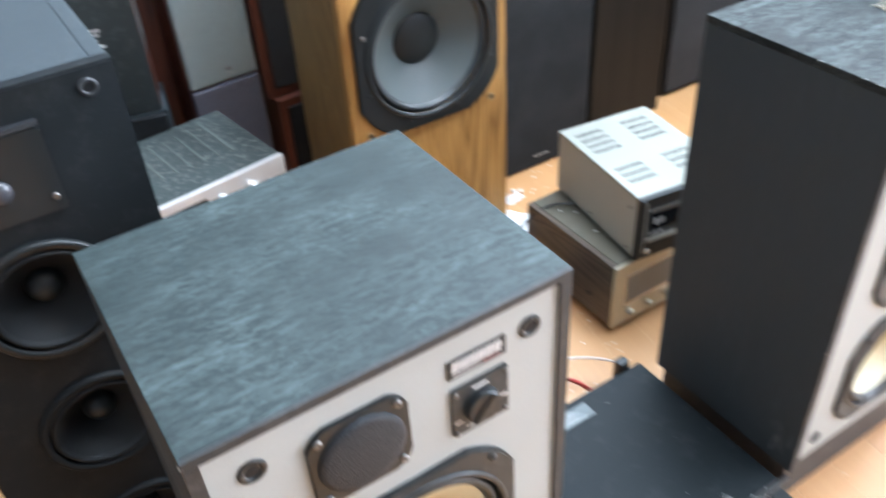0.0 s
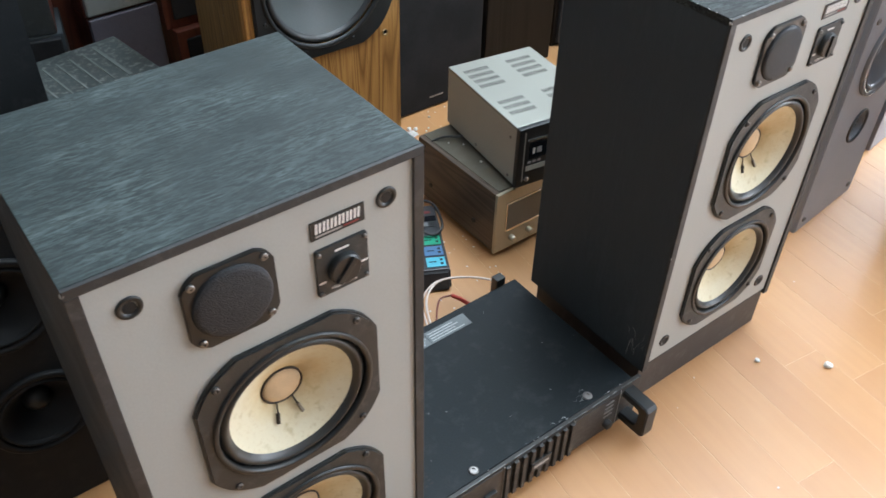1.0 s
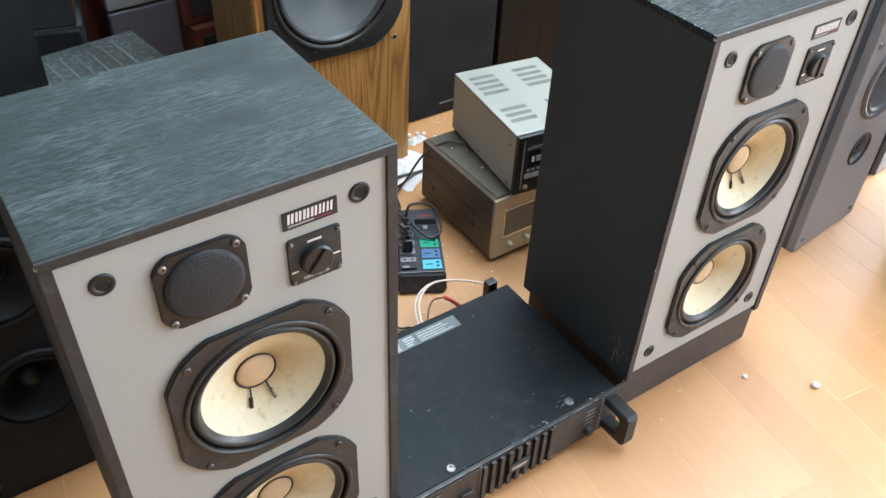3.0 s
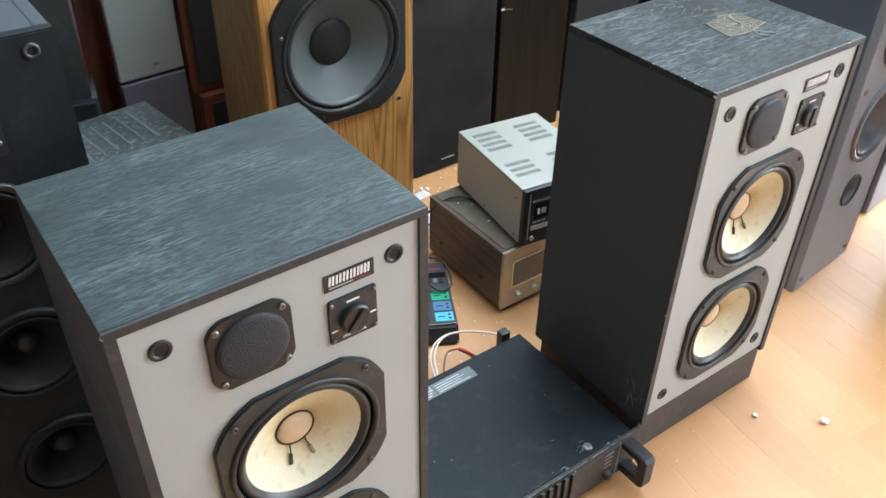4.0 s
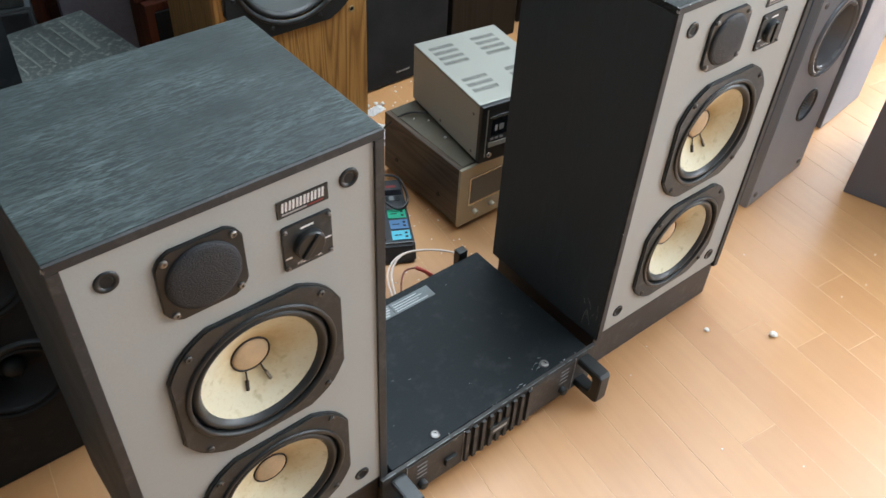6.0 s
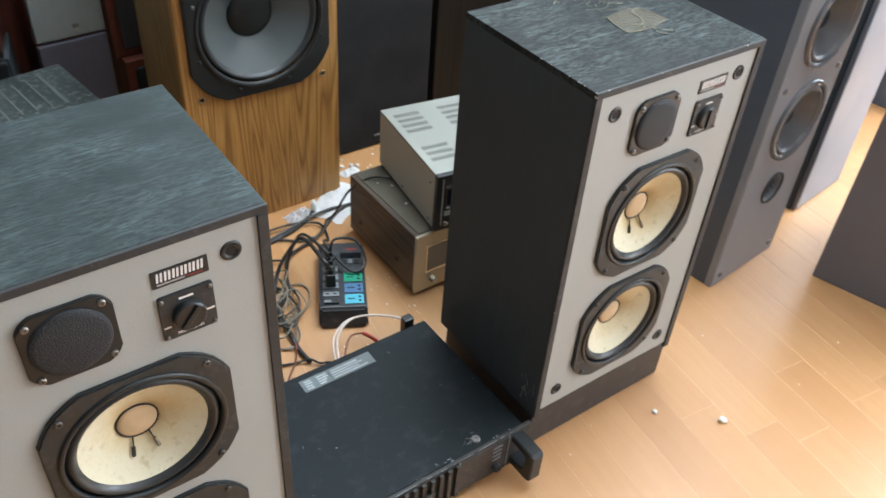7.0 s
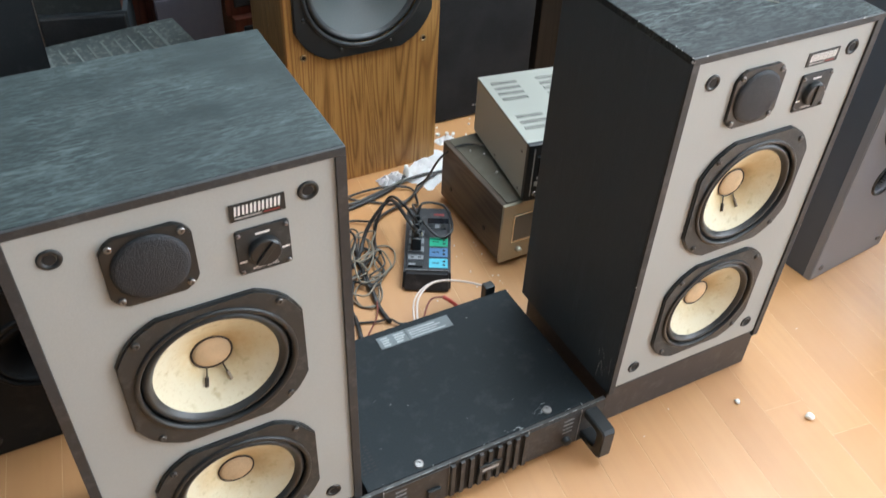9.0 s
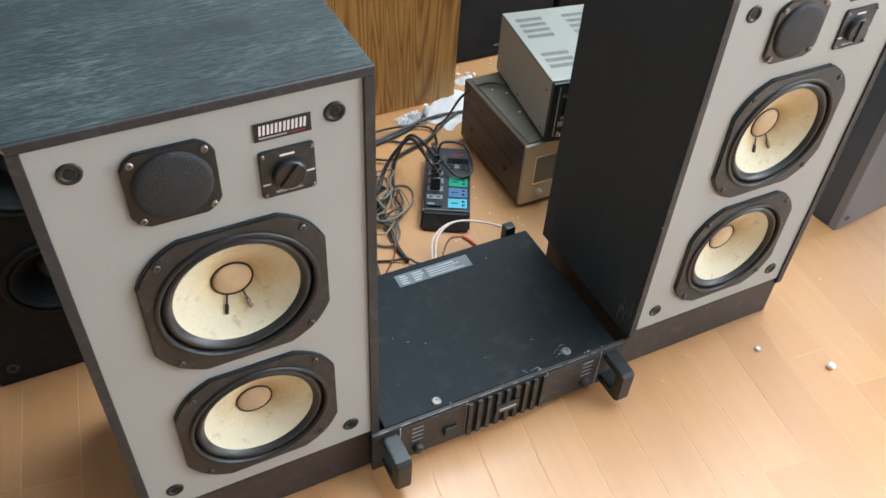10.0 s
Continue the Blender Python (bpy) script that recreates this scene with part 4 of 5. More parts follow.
part("display", box(-0.13, 0.04, -0.001, 0.001, 0.10, 0.14), M_DISPLAY, v)
for x in (-0.17, 0.17):
    for y in (0.05, 0.22):
        f = box(x - 0.012, x + 0.012, y - 0.012, y + 0.012, 0, 0.012, 0.002)
        part("foot", f, M_BLACK, v)
for i in range(12):
    x = -0.178 + i * 0.030
    part("lid_rib", box(x - 0.0022, x + 0.0022, 0.09, 0.225, 0.1572, 0.1592, 0.0006), M_DUSTY_PALE, v)
part("tape_strip", box(0.150, 0.158, 0.085, 0.245, 0.158, 0.1588), M_DUSTY_PALE, v)

# champagne-fronted amplifier on the floor, a small silver component on it
lo = thing("amplifier", pose(0.937, 0.893, 0), "champagne-fronted integrated amplifier in a dark wood case", "amplifier")
part("case", box(0.0, 0.43, 0.008, 0.284, 0.014, 0.170, 0.002), M_DARKWOOD, lo, "dark wood-print case")
part("lid", box(0.012, 0.418, 0.012, 0.280, 0.170, 0.1722, 0.0008), M_BROWNLID, lo)
part("front_panel", box(-0.001, 0.431, 0.0, 0.0078, 0.012, 0.172, 0.002), M_GOLD, lo, "champagne aluminium front")
part("window_frame", box(0.026, 0.30, -0.0015, 0.0, 0.062, 0.140, 0.0006), M_CHROME, lo)
part("dial_window", box(0.030, 0.296, -0.0022, -0.0014, 0.068, 0.136), M_DIAL, lo)
for i in range(6):
    part("knob", lathe([(0.0075, 0.0), (0.007, -0.012), (0.006, -0.013), (0, -0.013)], 0.046 + i * 0.05, 0.040, 20), M_GOLD, lo, smooth=True)
for x in (0.03, 0.40):
    for y in (0.03, 0.25):
        part("foot", box(x - 0.014, x + 0.014, y - 0.014, y + 0.014, 0, 0.014, 0.002), M_BLACK, lo)
for y, z in ((0.075, 0.06), (0.235, 0.06)):
    ob = part("side_screw", lathe([(0.006, 0.0), (0.0055, -0.002), (0, -0.002)], 0, 0, 14), M_BLACK, lo)
    ob.matrix_basis = pose(0.0, y, z, 0, 0, -90)

rc = thing("mini_component", pose(0.977, 0.889, 0.1735, 0, 0, -8), "small silver-grey stereo component with a slotted lid", "stereo component")
part("case_lid", box(0.0, 0.216, 0.010, 0.290, 0.140, 0.148, 0.002), M_SILVER, rc, "pale grey slotted lid")
part("case", box(0.0005, 0.2155, 0.010, 0.2895, 0.008, 0.1398, 0.001), M_SILVERSIDE, rc)
part("front_panel", box(-0.001, 0.217, -0.004, 0.0098, 0.006, 0.149, 0.003), M_BLACK, rc)
part("trim", box(0.020, 0.2175, -0.0055, -0.0038, 0.116, 0.122, 0.0005), M_CHROME, rc)
part("display", box(0.026, 0.12, -0.0048, -0.0036, 0.072, 0.110), M_DISPLAY, rc)
part("display_bar", box(0.034, 0.040, -0.0052, -0.0047, 0.084, 0.098), M_WHITE, rc)
part("display_bar", box(0.044, 0.056, -0.0052, -0.0047, 0.084, 0.098), M_GREYPRINT, rc)
part("drawer", box(0.020, 0.200, -0.0055, -0.0038, 0.044, 0.056, 0.0005), M_SILVERSIDE, rc)
for i in range(3):
    part("button", box(0.024 + i * 0.012, 0.032 + i * 0.012, -0.0058, -0.0038, 0.062, 0.067, 0.0005), M_GREYPRINT, rc)
part("trim", box(0.012, 0.0145, -0.0052, -0.0038, 0.02, 0.14, 0.0004), M_SILVERSIDE, rc)
part("jack", lathe([(0.006, -0.004), (0.006, -0.007), (0.0035, -0.007), (0.003, -0.003)], 0.024, 0.024, 16), M_CHROME, rc, smooth=True)
for x in (0.02, 0.196):
    for y in (0.02, 0.27):
        part("foot", box(x - 0.011, x + 0.011, y - 0.011, y + 0.011, -0.0012, 0.008, 0.001), M_BLACK, rc)
for bx, by, rows in ((0.018, 0.175, 4), (0.018, 0.055, 3), (0.128, 0.175, 4), (0.128, 0.055, 3)):
    for j in range(rows):
        for i in range(12):
            x = bx + i * 0.0052
            part("lid_slot", box(x, x + 0.0022, by + j * 0.023, by + j * 0.023 + 0.013, 0.1478, 0.1484), M_SLOT, rc)
for y, z in ((0.03, 0.02), (0.03, 0.115), (0.16, 0.02)):
    ob = part("side_screw", lathe([(0.0035, 0.0), (0.003, -0.0015), (0, -0.0015)], 0, 0, 12), M_STEEL, rc)
    ob.matrix_basis = pose(0.0005, y, z, 0, 0, -90)


# ---- power strip with coloured outlets ----
def outlet(parent, cx, cy, w, d, z, material, kind):
    o = part("outlet", box(cx - w / 2, cx + w / 2, cy - d / 2, cy + d / 2, z, z + 0.0025, 0.0008), material, parent)
    if kind == 3:
        for x, y, a, b in ((-0.010, 0.0, 0.004, 0.0016), (-0.002, 0.0, 0.003, 0.0016), (0.012, 0.006, 0.003, 0.003), (0.012, -0.006, 0.003, 0.003)):
            part("pin_hole", box(cx + x - a, cx + x + a, cy + y - b, cy + y + b, z + 0.0022, z + 0.0028), M_HOLE, o)
    else:
        for x in (-0.008, 0.008):
            part("pin_hole", box(cx + x - 0.0035, cx + x + 0.0035, cy - 0.002, cy + 0.002, z + 0.0022, z + 0.0028), M_HOLE, o)
    return o


ps = thing("power_strip", pose(0.809, 0.996, 0, 0, 0, -28.0), "charcoal power strip with green, blue and cyan outlets", "power strip")
bm = box(-0.0535, 0.0535, -0.123, 0.122, 0.0, 0.047)
for vtx in bm.verts:
    if vtx.co.z > 0.02 and vtx.co.y < 0:
        vtx.co.y += 0.016
    if vtx.co.z > 0.02:
        vtx.co.x *= 0.96
bmesh.ops.bevel(bm, geom=list(bm.edges), offset=0.006, segments=3, affect="EDGES")
part("housing", bm, M_STRIP, ps)
part("seam_trim", box(-0.050, 0.050, -0.1035, -0.1015, 0.0465, 0.0482, 0.0004), M_GREYSOCKET, ps)
zt = 0.0468
for j, mm in enumerate((M_CYAN, M_BLUE, M_GREEN)):
    outlet(ps, 0.024, -0.080 + j * 0.036, 0.041, 0.030, zt, mm, 3)
outlet(ps, -0.026, -0.062, 0.034, 0.014, zt, M_GREYSOCKET, 2)
for j in range(3):
    outlet(ps, -0.026, -0.034 + j * 0.028, 0.034, 0.018, zt, M_GREYSOCKET, 2)
part("rocker_switch", box(-0.042, -0.010, -0.094, -0.078, zt, zt + 0.006, 0.0015), M_BLACK, ps)
part("switch_mark", box(-0.041, -0.026, -0.093, -0.086, zt + 0.006, zt + 0.0064), M_GREYSOCKET, ps)
for x, mm in ((0.006, M_BLACK), (0.020, M_GREYSOCKET), (0.034, M_BLACK)):
    part("meter_button", box(x - 0.005, x + 0.005, 0.040, 0.054, zt, zt + 0.003, 0.0008), mm, ps)
part("meter_window", box(-0.002, 0.046, 0.060, 0.078, zt, zt + 0.0012), M_DISPLAY, ps)
part("warning_mark", box(0.012, 0.036, 0.088, 0.096, zt, zt + 0.0008), M_DULLRED, ps)
part("pilot_lamp", box(-0.020, -0.014, 0.012, 0.024, zt, zt + 0.003, 0.0006), M_PALEYELLOW, ps)


def plug(x, y, z, rz, tilt, label):
    pg = thing("power_plug", pose(x, y, z, tilt, 0, rz), label, "plug")
    part("body", box(-0.011, 0.011, -0.012, 0.012, 0, 0.034, 0.004), M_BLACK, pg)
    part("collar", box(-0.006, 0.006, -0.006, 0.006, 0.0335, 0.046, 0.002), M_BLACK, pg)
    return pg


at = Matrix(pose(0.809, 0.996, 0, 0, 0, -28.0))
for lx, ly in ((-0.026, -0.030), (-0.026, 0.000), (-0.026, 0.030)):
    p = at @ Vector((lx, ly, 0.0495))
    plug(p.x, p.y, p.z, -28.0, 0, "black moulded power plug in the power strip")


# ---- cables ----
def cable(points, r, material, label, category="cable"):
    ob = part("cable", tube(points, r), material, None, smooth=True)
    return tagged(ob, label, category, "tangle of cables")


P = at @ Vector((-0.026, -0.030, 0.096))
Q = at @ Vector((-0.026, 0.000, 0.096))
R = at @ Vector((-0.026, 0.030, 0.096))
cable([tuple(P), (P.x - 0.012, P.y + 0.012, 0.118), (0.765, 1.095, 0.105), (0.735, 1.105, 0.075), (0.702, 1.098, 0.035), (0.672, 1.066, 0.008), (0.640, 1.030, 0.006), (0.585, 1.005, 0.006), (0.50, 1.01, 0.005)], 0.0046, M_CABLE, "thick black mains cable looping from the power strip")
cable([tuple(Q), (Q.x - 0.010, Q.y + 0.018, 0.120), (0.775, 1.120, 0.095), (0.742, 1.118, 0.050), (0.722, 1.098, 0.014), (0.700, 1.045, 0.012), (0.660, 1.012, 0.012), (0.615, 0.984, 0.012), (0.52, 0.97, 0.005)], 0.0036, M_CABLE, "black mains cable running across the floor")
cable([tuple(R), (R.x + 0.018, R.y + 0.006, 0.118), (0.868, 1.030, 0.098), (0.868, 0.992, 0.060), (0.832, 0.985, 0.056), (0.815, 1.030, 0.070), (0.826, 1.110, 0.060), (0.868, 1.165, 0.010), (0.884, 1.225, 0.008), (0.861, 1.249, 0.010), (0.805, 1.264, 0.012), (0.73, 1.262, 0.012), (0.62, 1.24, 0.005)], 0.0030, M_CABLE, "thin black cable looping over the power strip")
cable([(1.08, 1.07, 0.1785), (1.02, 1.10, 0.1785), (0.965, 1.13, 0.180), (0.928, 1.165, 0.135), (0.915, 1.215, 0.040), (0.900, 1.232, 0.012), (0.876, 1.204, 0.012), (0.846, 1.186, 0.012), (0.784, 1.168, 0.012), (0.742, 1.150, 0.012), (0.692, 1.177, 0.008), (0.60, 1.19, 0.005)], 0.0028, M_CABLE, "black cable hanging down from the amplifier stack")
cable([(0.975, 1.262, 0.016), (0.929, 1.244, 0.010), (0.882, 1.212, 0.008), (0.845, 1.192, 0.007), (0.757, 1.159, 0.006), (0.729, 1.114, 0.007), (0.693, 1.043, 0.007), (0.658, 1.018, 0.006), (0.615, 0.989, 0.006), (0.52, 0.985, 0.005)], 0.0030, M_GREYBLACK, "dark grey cable lying on the floor")
cable([(1.00, 1.262, 0.012), (0.978, 1.266, 0.010), (0.927, 1.270, 0.012), (0.867, 1.262, 0.014), (0.797, 1.246, 0.012), (0.732, 1.237, 0.008), (0.66, 1.242, 0.005), (0.56, 1.25, 0.005)], 0.0036, M_GREYBLACK, "dark grey cable running from behind the amplifier")
cable([(0.896, 1.290, 0.010), (0.876, 1.278, 0.007), (0.853, 1.262, 0.006), (0.807, 1.244, 0.006), (0.748, 1.230, 0.006), (0.70, 1.222, 0.006), (0.60, 1.215, 0.005)], 0.0050, M_CABLE, "thick black cable with a white connector")
cable([(0.66, 1.30, 0.005), (0.712, 1.276, 0.005), (0.742, 1.247, 0.005), (0.775, 1.226, 0.005), (0.812, 1.200, 0.005), (0.846, 1.196, 0.005)], 0.0028, M_GREYBLACK, "short dark grey cable crossing the others")
rng = random.Random(11)
for i in range(10):
    pts = []
    cx, cy = rng.uniform(0.628, 0.680), rng.uniform(0.975, 1.095)
    ra, rb, ph = rng.uniform(0.025, 0.055), rng.uniform(0.05, 0.085), rng.uniform(0, 6.28)
    for j in range(11):
        a = ph + j * 0.66
        k_ = rng.uniform(0.6, 1.2)
        u, w_ = k_ * ra * math.cos(a), k_ * rb * math.sin(a)
        pts.append((cx + 0.86 * u + 0.5 * w_, cy - 0.5 * u + 0.86 * w_ - 0.004 * j, 0.005 + 0.005 * (i % 5) + 0.006 * rng.random()))
    thin, mm, lab = ((0.0021, M_GREYCABLE, "thin grey-brown cable coiled in the tangle"), (0.0028, M_CABLE, "black cable coiled in the tangle"), (0.0022, M_GREYBLACK, "dark grey cable coiled in the tangle"), (0.0019, M_GREYCABLE, "thin grey-brown cable coiled in the tangle"))[i % 4]
    cable(pts, thin, mm, lab)
cable([(0.702, 1.070, 0.005), (0.726, 1.066, 0.005), (0.741, 1.055, 0.004), (0.742, 1.030, 0.004), (0.724, 0.998, 0.004), (0.692, 0.974, 0.004), (0.671, 0.953, 0.004), (0.661, 0.920, 0.004), (0.638, 0.896, 0.004), (0.606, 0.902, 0.004), (0.592, 0.934, 0.004), (0.56, 0.96, 0.004)], 0.0022, M_GREYCABLE, "thin grey-brown cable curling over the floor")
cable([(0.690, 0.985, 0.006), (0.656, 0.968, 0.007), (0.624, 0.962, 0.007), (0.605, 0.938, 0.006), (0.606, 0.904, 0.004), (0.632, 0.890, 0.008), (0.657, 0.928, 0.008), (0.662, 0.962, 0.008), (0.650, 1.005, 0.008)], 0.0019, M_GREYCABLE, "thin grey-brown cable lying in a ring")
cable([(0.672, 1.090, 0.010), (0.655, 1.032, 0.012), (0.648, 0.975, 0.009), (0.644, 0.940, 0.011), (0.637, 0.882, 0.007), (0.640, 0.835, 0.006)], 0.0050, M_CABLE, "thick black cable lying straight across the tangle")
cable([(0.59, 0.925, 0.006), (0.579, 0.900, 0.006), (0.577, 0.865, 0.006), (0.566, 0.815, 0.006), (0.55, 0.765, 0.006)], 0.0050, M_CABLE, "thick black cable running towards the rack amplifier")
cable([(0.50, 0.884, 0.004), (0.56, 0.868, 0.004), (0.615, 0.849, 0.005), (0.640, 0.838, 0.012), (0.656, 0.822, 0.006), (0.675, 0.812, 0.006), (0.680, 0.775, 0.012), (0.675, 0.735, 0.03)], 0.0024, M_CABLE, "thin dark cable plugged into the rack amplifier")
cable([(0.637, 0.895, 0.013), (0.628, 0.872, 0.010), (0.614, 0.851, 0.008), (0.590, 0.828, 0.004), (0.565, 0.800, 0.004)], 0.0018, M_REDBROWN, "thin red-brown wire trailing from the tangle")
cable([(0.662, 0.735, 0.05), (0.668, 0.765, 0.06), (0.695, 0.815, 0.07), (0.745, 0.845, 0.068), (0.80, 0.835, 0.06), (0.845, 0.79, 0.06), (0.855, 0.745, 0.05), (0.852, 0.735, 0.04)], 0.0024, M_WHITECABLE, "pale speaker cable arching behind the rack amplifier")
cable([(0.660, 0.735, 0.047), (0.664, 0.770, 0.056), (0.690, 0.822, 0.064), (0.742, 0.852, 0.062), (0.802, 0.842, 0.054), (0.849, 0.795, 0.054), (0.861, 0.748, 0.044), (0.857, 0.735, 0.036)], 0.0020, M_WHITECABLE, "second pale speaker cable arching beside the first")
cable([(0.668, 0.735, 0.052), (0.680, 0.762, 0.066), (0.712, 0.795, 0.076), (0.740, 0.79, 0.078)], 0.0020, M_REDBROWN, "red-brown wire at the amplifier's terminals")
ob = part("wire_connector", tube([(0.738, 0.790, 0.078), (0.750, 0.776, 0.072), (0.757, 0.758, 0.068)], 0.0042), M_REDCABLE, None, smooth=True)
tagged(ob, "red crimped wire connector behind the rack amplifier", "connector", "tangle of cables")
cable([(0.745, 0.775, 0.080), (0.756, 0.755, 0.074), (0.757, 0.735, 0.066)], 0.0016, M_REDCABLE, "red speaker wire at the amplifier terminals")

# ---- loose bits on the floor ----
cn = thing("audio_connector", pose(0.896, 1.290, 0.002, 0, 0, 0), "white connector standing upright on the floor", "connector")
bm = lathe([(0.0075, 0.0), (0.008, -0.022), (0.006, -0.026), (0.0055, -0.036), (0, -0.036)], 0, 0, 16)
bmesh.ops.rotate(bm, cent=(0, 0, 0), matrix=Matrix.Rotation(radians(-90), 3, "X"), verts=bm.verts)
for vtx in bm.verts:
    vtx.co.z = abs(vtx.co.z)
part("shell", bm, M_FOAM, cn, smooth=True)


def crumpled(name, cx, cy, w, d, h, seed, material, label, category, rot=0.0):
    """A crumpled sheet lying on the floor, with folds and some thickness."""
    bm = bmesh.new()
    n = 22
    grid = [[None] * (n + 1) for _ in range(n + 1)]
    for i in range(n + 1):
        for j in range(n + 1):
            u, v2 = i / n - 0.5, j / n - 0.5
            edge = 1 - max(abs(u), abs(v2)) * 2
            q = Vector((u * 5 + seed, v2 * 5, seed * 0.7))
            z = 0.002 + h * min(1, edge * 2.2) * (0.35 + 0.65 * abs(noise.noise(q)) * 2) + 0.06 * h * abs(noise.noise(q * 3))
            sx = 1 + 0.18 * noise.noise(Vector((v2 * 4, seed, 0)))
            sy = 1 + 0.18 * noise.noise(Vector((u * 4, seed, 5)))
            grid[i][j] = bm.verts.new((u * w * sx, v2 * d * sy, z))
    for i in range(n):
        for j in range(n):
            bm.faces.new((grid[i][j], grid[i + 1][j], grid[i + 1][j + 1], grid[i][j + 1]))
    bmesh.ops.solidify(bm, geom=list(bm.faces), thickness=0.0012)
    ob = part(name, bm, material, None)
    ob.matrix_world = pose(cx, cy, 0.0006, 0, 0, rot)
    return tagged(ob, label, category)


crumpled("paper_sheet", 0.972, 1.300, 0.165, 0.100, 0.006, 3.1, M_PAPER, "crumpled white paper behind the amplifier on the floor", "paper", 36)
crumpled("paper_sheet", 1.065, 1.40, 0.055, 0.03, 0.008, 7.7, M_PAPER, "white paper scrap beside the oak speaker", "paper", 10)
crumpled("plastic_wrap", 0.858, 1.290, 0.070, 0.05, 0.016, 5.3, M_WRAP, "crumpled clear plastic wrap on the floor", "plastic wrap", 12)


def crumb(x, y, s, seed):
    bm = bmesh.new()
    bmesh.ops.create_icosphere(bm, subdivisions=2, radius=s)
    for vtx in bm.verts:
        vtx.co *= 1 + 0.45 * noise.noise(vtx.co / s * 1.1 + Vector((seed, 0, seed)))
        vtx.co.z *= 0.75
    low = min(vtx.co.z for vtx in bm.verts)
    for vtx in bm.verts:
        vtx.co.z -= low
    ob = part("foam_crumb", bm, M_FOAM, None)
    ob.matrix_world = pose(x, y, 0.0, 0, 0, seed * 50)
    return tagged(ob, "small white foam crumb on the floor" if s < 0.006 else "larger white foam crumb on the floor", "foam crumb", "foam crumbs")


crumb(1.262, 0.262, 0.0085, 1.3)
crumb(1.162, 0.353, 0.0052, 2.2)
rng = random.Random(5)
for i in range(46):
    zone = i % 4
    if zone == 0:
        x, y = rng.uniform(1.03, 1.25), rng.uniform(1.38, 1.47)
    elif zone == 1:
        x, y = rng.uniform(0.84, 0.93), rng.uniform(0.80, 1.0)
    elif zone == 2:
        x, y = rng.uniform(0.70, 0.92), rng.uniform(0.78, 0.86)
    else:
        x, y = rng.uniform(0.9, 1.7), rng.uniform(0.0, 0.5)
    if zone == 3 and y > 0.41 and x < 1.28:
        y -= 0.12
    crumb(x, y, rng.uniform(0.0014, 0.0032) * (0.7 if zone == 3 else 1.2 if zone == 0 else 0.65), i * 1.7 + 3)
for x, y in ((1.085, 1.425), (1.06, 1.43), (1.10, 1.415)):
    crumb(x, y, 0.006, x * 40)
for x, y, s in ((0.995, 1.085, 0.0026), (0.985, 1.01, 0.003), (0.972, 1.11, 0.002)):
    crumb(x, y, s, x * 70).location.z = 0.1722
# tape residue on the far speaker's top
tp = thing("tape_residue", pose(1.100, 0.568, 0.7696, -0.13, -0.07, 1), "brown adhesive tape residue stuck on the speaker top", "tape")
part("film", plate([(-0.05, -0.030), (-0.01, -0.036), (0.045, -0.026), (0.038, 0.026), (-0.002, 0.034), (-0.038, 0.028)], [], 0, 0.0005), M_TAPE, tp).matrix_basis = pose(0, 0, 0.0006, -90, 0, 0)
for pts, r_ in (([(-0.05, -0.030), (-0.01, -0.036), (0.045, -0.026)], 0.0006), ([(0.045, -0.026), (0.042, 0.0), (0.038, 0.026)], 0.0006), ([(-0.038, 0.028), (-0.046, 0.0), (-0.05, -0.030)], 0.0006), ([(0.038, 0.026), (0.018, 0.031), (-0.002, 0.034)], 0.0006), ([(-0.004, -0.020), (0.008, -0.004), (0.010, 0.014), (0.020, 0.026)], 0.0010), ([(-0.030, -0.012), (-0.010, -0.020), (0.004, -0.012)], 0.0006), ([(0.0, -0.036), (-0.004, -0.052), (0.006, -0.064)], 0.0006), ([(0.0, -0.036), (0.012, -0.050), (0.020, -0.060)], 0.0006)):
    part("fold", tube([(x_, y_, 0.0010) for x_, y_ in pts], r_, 5), M_TAPE_PALE, tp)
rng = random.Random(8)
for i in range(44):
    x, y = rng.gauss(-0.005, 0.035), rng.uniform(0.02, 0.13)
    part("residue_fleck", tube([(x, y, 0.0006), (x + rng.uniform(-0.012, 0.012), y + rng.uniform(-0.008, 0.008), 0.0008), (x + rng.uniform(-0.02, 0.02), y + rng.uniform(-0.01, 0.01), 0.0006)], rng.uniform(0.00012, 0.0004), 5, 4), M_TAPE_PALE, tp)


# ---- the room: walls with openings, ceiling, floor of planks ----
X0, X1, Y0, Y1, HZ = -1.5, 4.0, -2.8, 2.7, 2.9


def wall(name, bm, label):
    return tagged(part(name, bm, M_WALL), label, "wall", kind="structure")


wall("wall_north", box(X0 - 0.2, X1 + 0.2, Y1, Y1 + 0.2, 0, HZ), "plain plaster wall behind the loudspeakers")
wall("wall_west", box(X0 - 0.2, X0, Y0, Y1, 0, HZ), "plain plaster wall")


def open_wall(name, along, at_, lo, hi, o0, o1, z0, z1, label):
    bm = bmesh.new()
    for a, b, c, d in ((lo, o0, 0, HZ), (o1, hi, 0, HZ), (o0, o1, 0, z0), (o0, o1, z1, HZ)):
        if b - a > 1e-4 and d - c > 1e-4:
            if along == "y":
                box(at_, at_ + 0.2, a, b, c, d, 0, bm)
            else:
                box(a, b, at_ - 0.2, at_, c, d, 0, bm)
    return wall(name, bm, label)


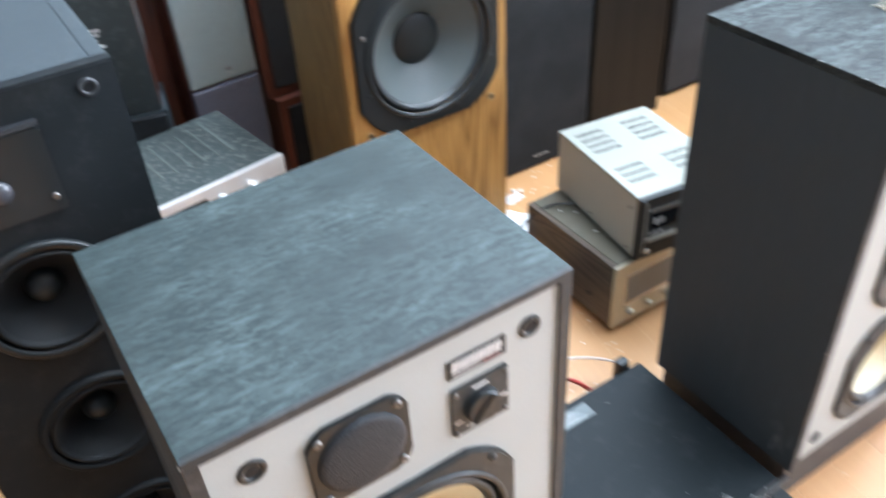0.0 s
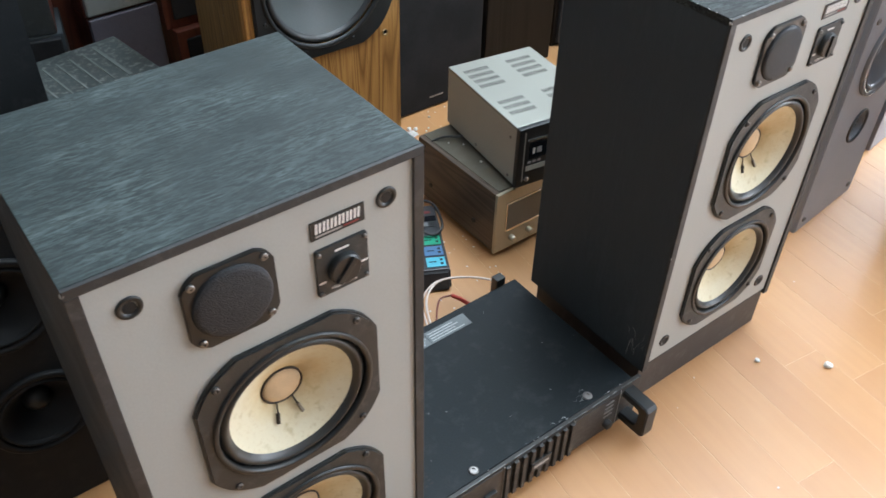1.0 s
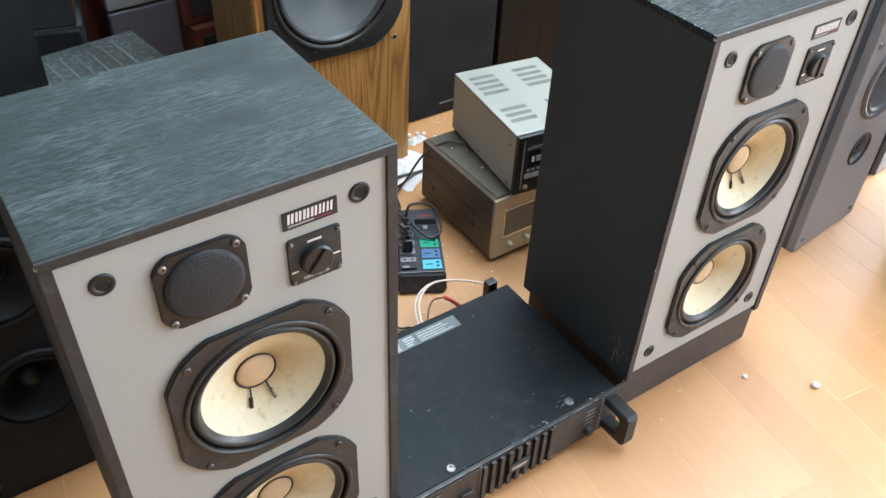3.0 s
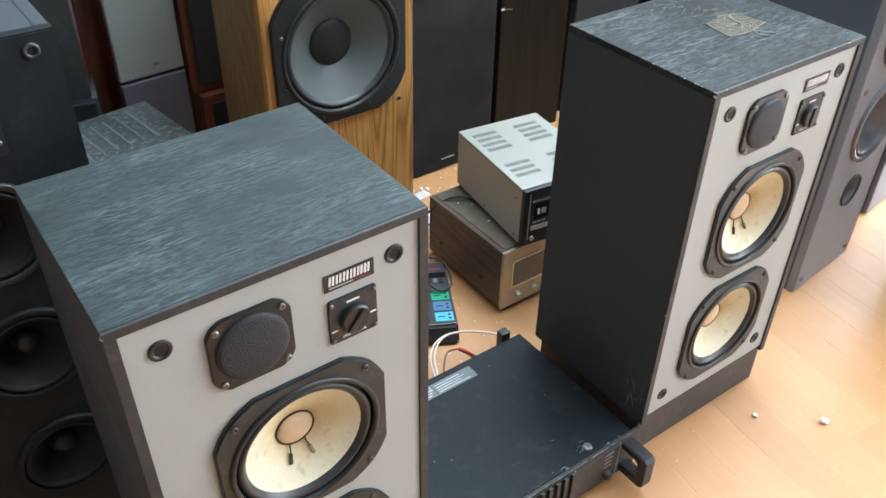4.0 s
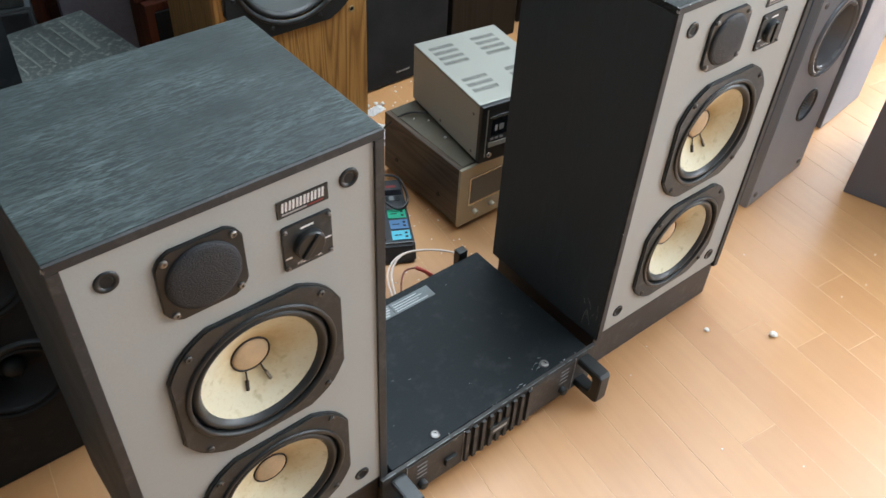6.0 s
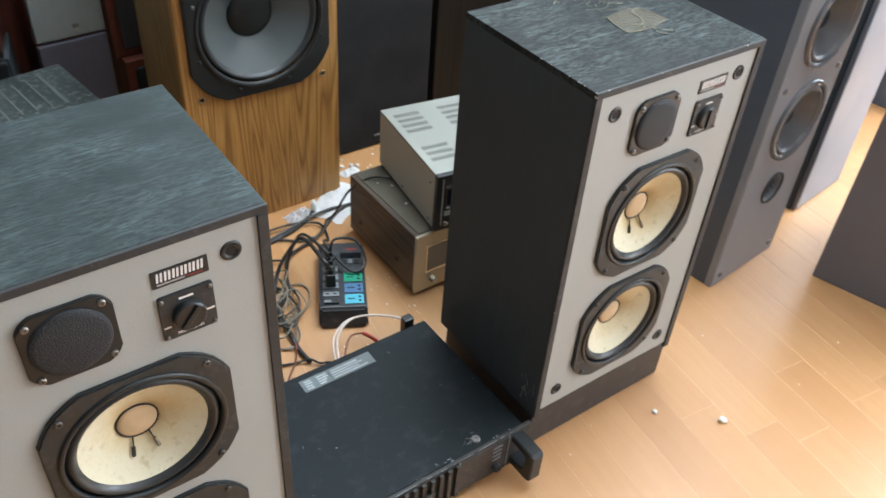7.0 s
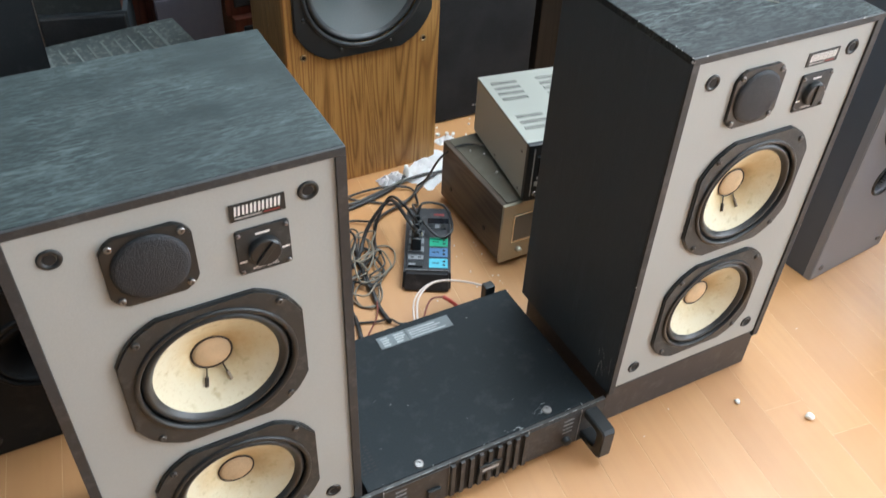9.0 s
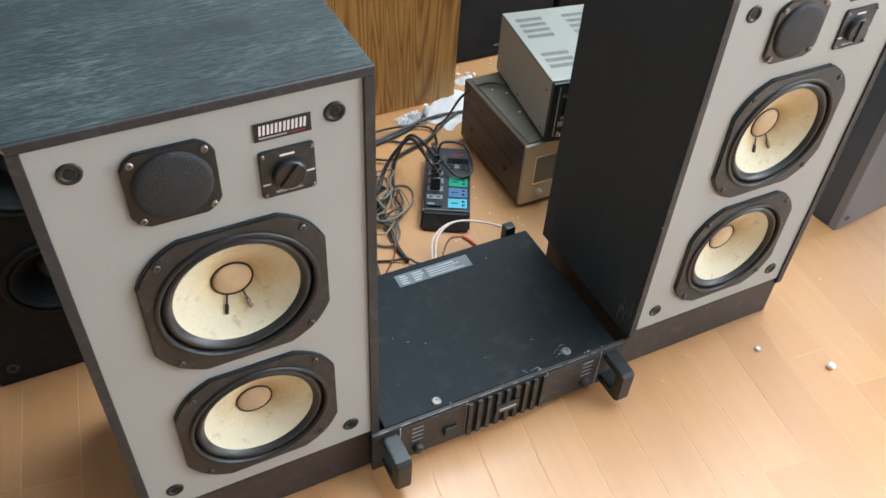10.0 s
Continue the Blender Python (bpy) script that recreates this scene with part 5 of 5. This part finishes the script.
open_wall("wall_east", "y", X1, Y0, Y1, -2.2, 2.2, 0.35, 2.65, "plaster wall with a wide shop window")
open_wall("wall_south", "x", Y0, X0 - 0.2, X1 + 0.2, 2.0, 3.8, 0.4, 2.6, "plaster wall with a shop window")
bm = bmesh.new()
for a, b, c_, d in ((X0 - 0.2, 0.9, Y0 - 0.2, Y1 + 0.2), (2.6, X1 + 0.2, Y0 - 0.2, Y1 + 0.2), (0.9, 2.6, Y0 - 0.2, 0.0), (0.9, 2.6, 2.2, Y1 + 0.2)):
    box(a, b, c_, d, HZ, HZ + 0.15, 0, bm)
tagged(part("ceiling", bm, M_CEIL), "white painted ceiling with an opening for the added roof light", "ceiling", kind="structure")


def window(name, m, w, h):
    wd = tagged(thing(name, m, "shop window in a pale frame", "window"), kind="structure")
    for a, b, c, d in ((-w / 2, w / 2, 0, 0.06), (-w / 2, w / 2, h - 0.06, h), (-w / 2, -w / 2 + 0.06, 0.06, h - 0.06), (w / 2 - 0.06, w / 2, 0.06, h - 0.06), (-0.03, 0.03, 0.06, h - 0.06)):
        part("window_frame", box(a, b, 0.07, 0.13, c, d, 0.004), M_CEIL, wd)
    for a, b in ((-w / 2 + 0.06, -0.03), (0.03, w / 2 - 0.06)):
        g2 = part("pane", box(a, b, 0.097, 0.103, 0.06, h - 0.06), M_GLASS, wd)
        g2.visible_shadow = False


window("window_1", pose(X1 + 0.2, 0.0, 0.35, 0, 0, 90), 4.4, 2.3)
window("window_2", pose(2.9, Y0, 0.4, 0, 0, 180), 1.8, 2.2)
# Added roof light, never in view; it only lets the top lamp in.
wl = tagged(thing("added_roof_light", pose(1.75, 1.1, HZ), "added glazed roof light in the unseen ceiling", "window"), kind="structure")
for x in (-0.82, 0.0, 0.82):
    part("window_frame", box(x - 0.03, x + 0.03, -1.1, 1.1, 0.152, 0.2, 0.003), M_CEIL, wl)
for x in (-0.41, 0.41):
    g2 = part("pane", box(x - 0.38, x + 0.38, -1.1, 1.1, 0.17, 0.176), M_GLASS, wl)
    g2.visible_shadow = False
gr = tagged(part("ground", box(-60, 60, -60, 60, -0.32, -0.22), M_PAVE), "grey paved ground outside the shop", "ground", kind="structure")

base = tagged(part("floor", box(X0 - 0.2, X1 + 0.2, Y0 - 0.2, Y1 + 0.2, -0.2, -0.0005), M_JOINT), "orange beech laminate floor", "floor", kind="structure")
PW, PL, GAP = 0.0905, 0.92, 0.0003
turn = pose(1.0285, 0.434, 0, 0, 0, -7.5)


def plank_bm(x, y, w, l, bm):
    b0 = 0.0011
    lo_, hi_ = [(x + GAP, y + GAP), (x + w - GAP, y + l - GAP)]
    o = [(lo_[0], lo_[1]), (hi_[0], lo_[1]), (hi_[0], hi_[1]), (lo_[0], hi_[1])]
    i_ = [(lo_[0] + b0, lo_[1] + b0), (hi_[0] - b0, lo_[1] + b0), (hi_[0] - b0, hi_[1] - b0), (lo_[0] + b0, hi_[1] - b0)]
    vo = [bm.verts.new((*q, -0.0005)) for q in o]
    vm = [bm.verts.new((*q, -0.0003)) for q in o]
    vi = [bm.verts.new((*q, 0.0)) for q in i_]
    bm.faces.new(vi)
    for k_ in range(4):
        j_ = (k_ + 1) % 4
        bm.faces.new((vm[k_], vm[j_], vi[j_], vi[k_]))
        bm.faces.new((vo[k_], vo[j_], vm[j_], vm[k_]))
    return bm


one = bpy.data.meshes.new("plank")
bm = plank_bm(0, 0, PW, PL, bmesh.new())
bm.to_mesh(one)
bm.free()
one.materials.append(M_FLOOR)
rest = bmesh.new()
rng = random.Random(2)
for i in range(-34, 38):
    shift = rng.uniform(0, PL)
    for j in range(-5, 5):
        x, y = i * PW, j * PL + shift
        c = turn @ Vector((x + PW / 2, y + PL / 2, 0))
        ends = [turn @ Vector((x + PW / 2, y + PL * e, 0)) for e in (0, 1)]
        if not all(X0 - 0.1 < q.x < X1 + 0.1 and Y0 - 0.15 < q.y < Y1 + 0.15 for q in ends):
            for e in range(8):
                q = turn @ Vector((x + PW / 2, y + PL * (e + 0.5) / 8, 0))
                if X0 - 0.1 < q.x < X1 + 0.1 and Y0 - 0.1 < q.y < Y1 + 0.1:
                    plank_bm(x, y + PL * e / 8, PW, PL / 8, rest)
            continue
        if -0.3 < c.x < 2.7 and -0.7 < c.y < 1.9:
            ob = new("plank", one)
            ob.parent = base
            ob.matrix_basis = turn @ pose(x, y, 0)
        else:
            plank_bm(x, y, PW, PL, rest)
ob = part("planking", rest, M_FLOOR, base)
ob["kind"] = "stuff"
ob.matrix_basis = turn
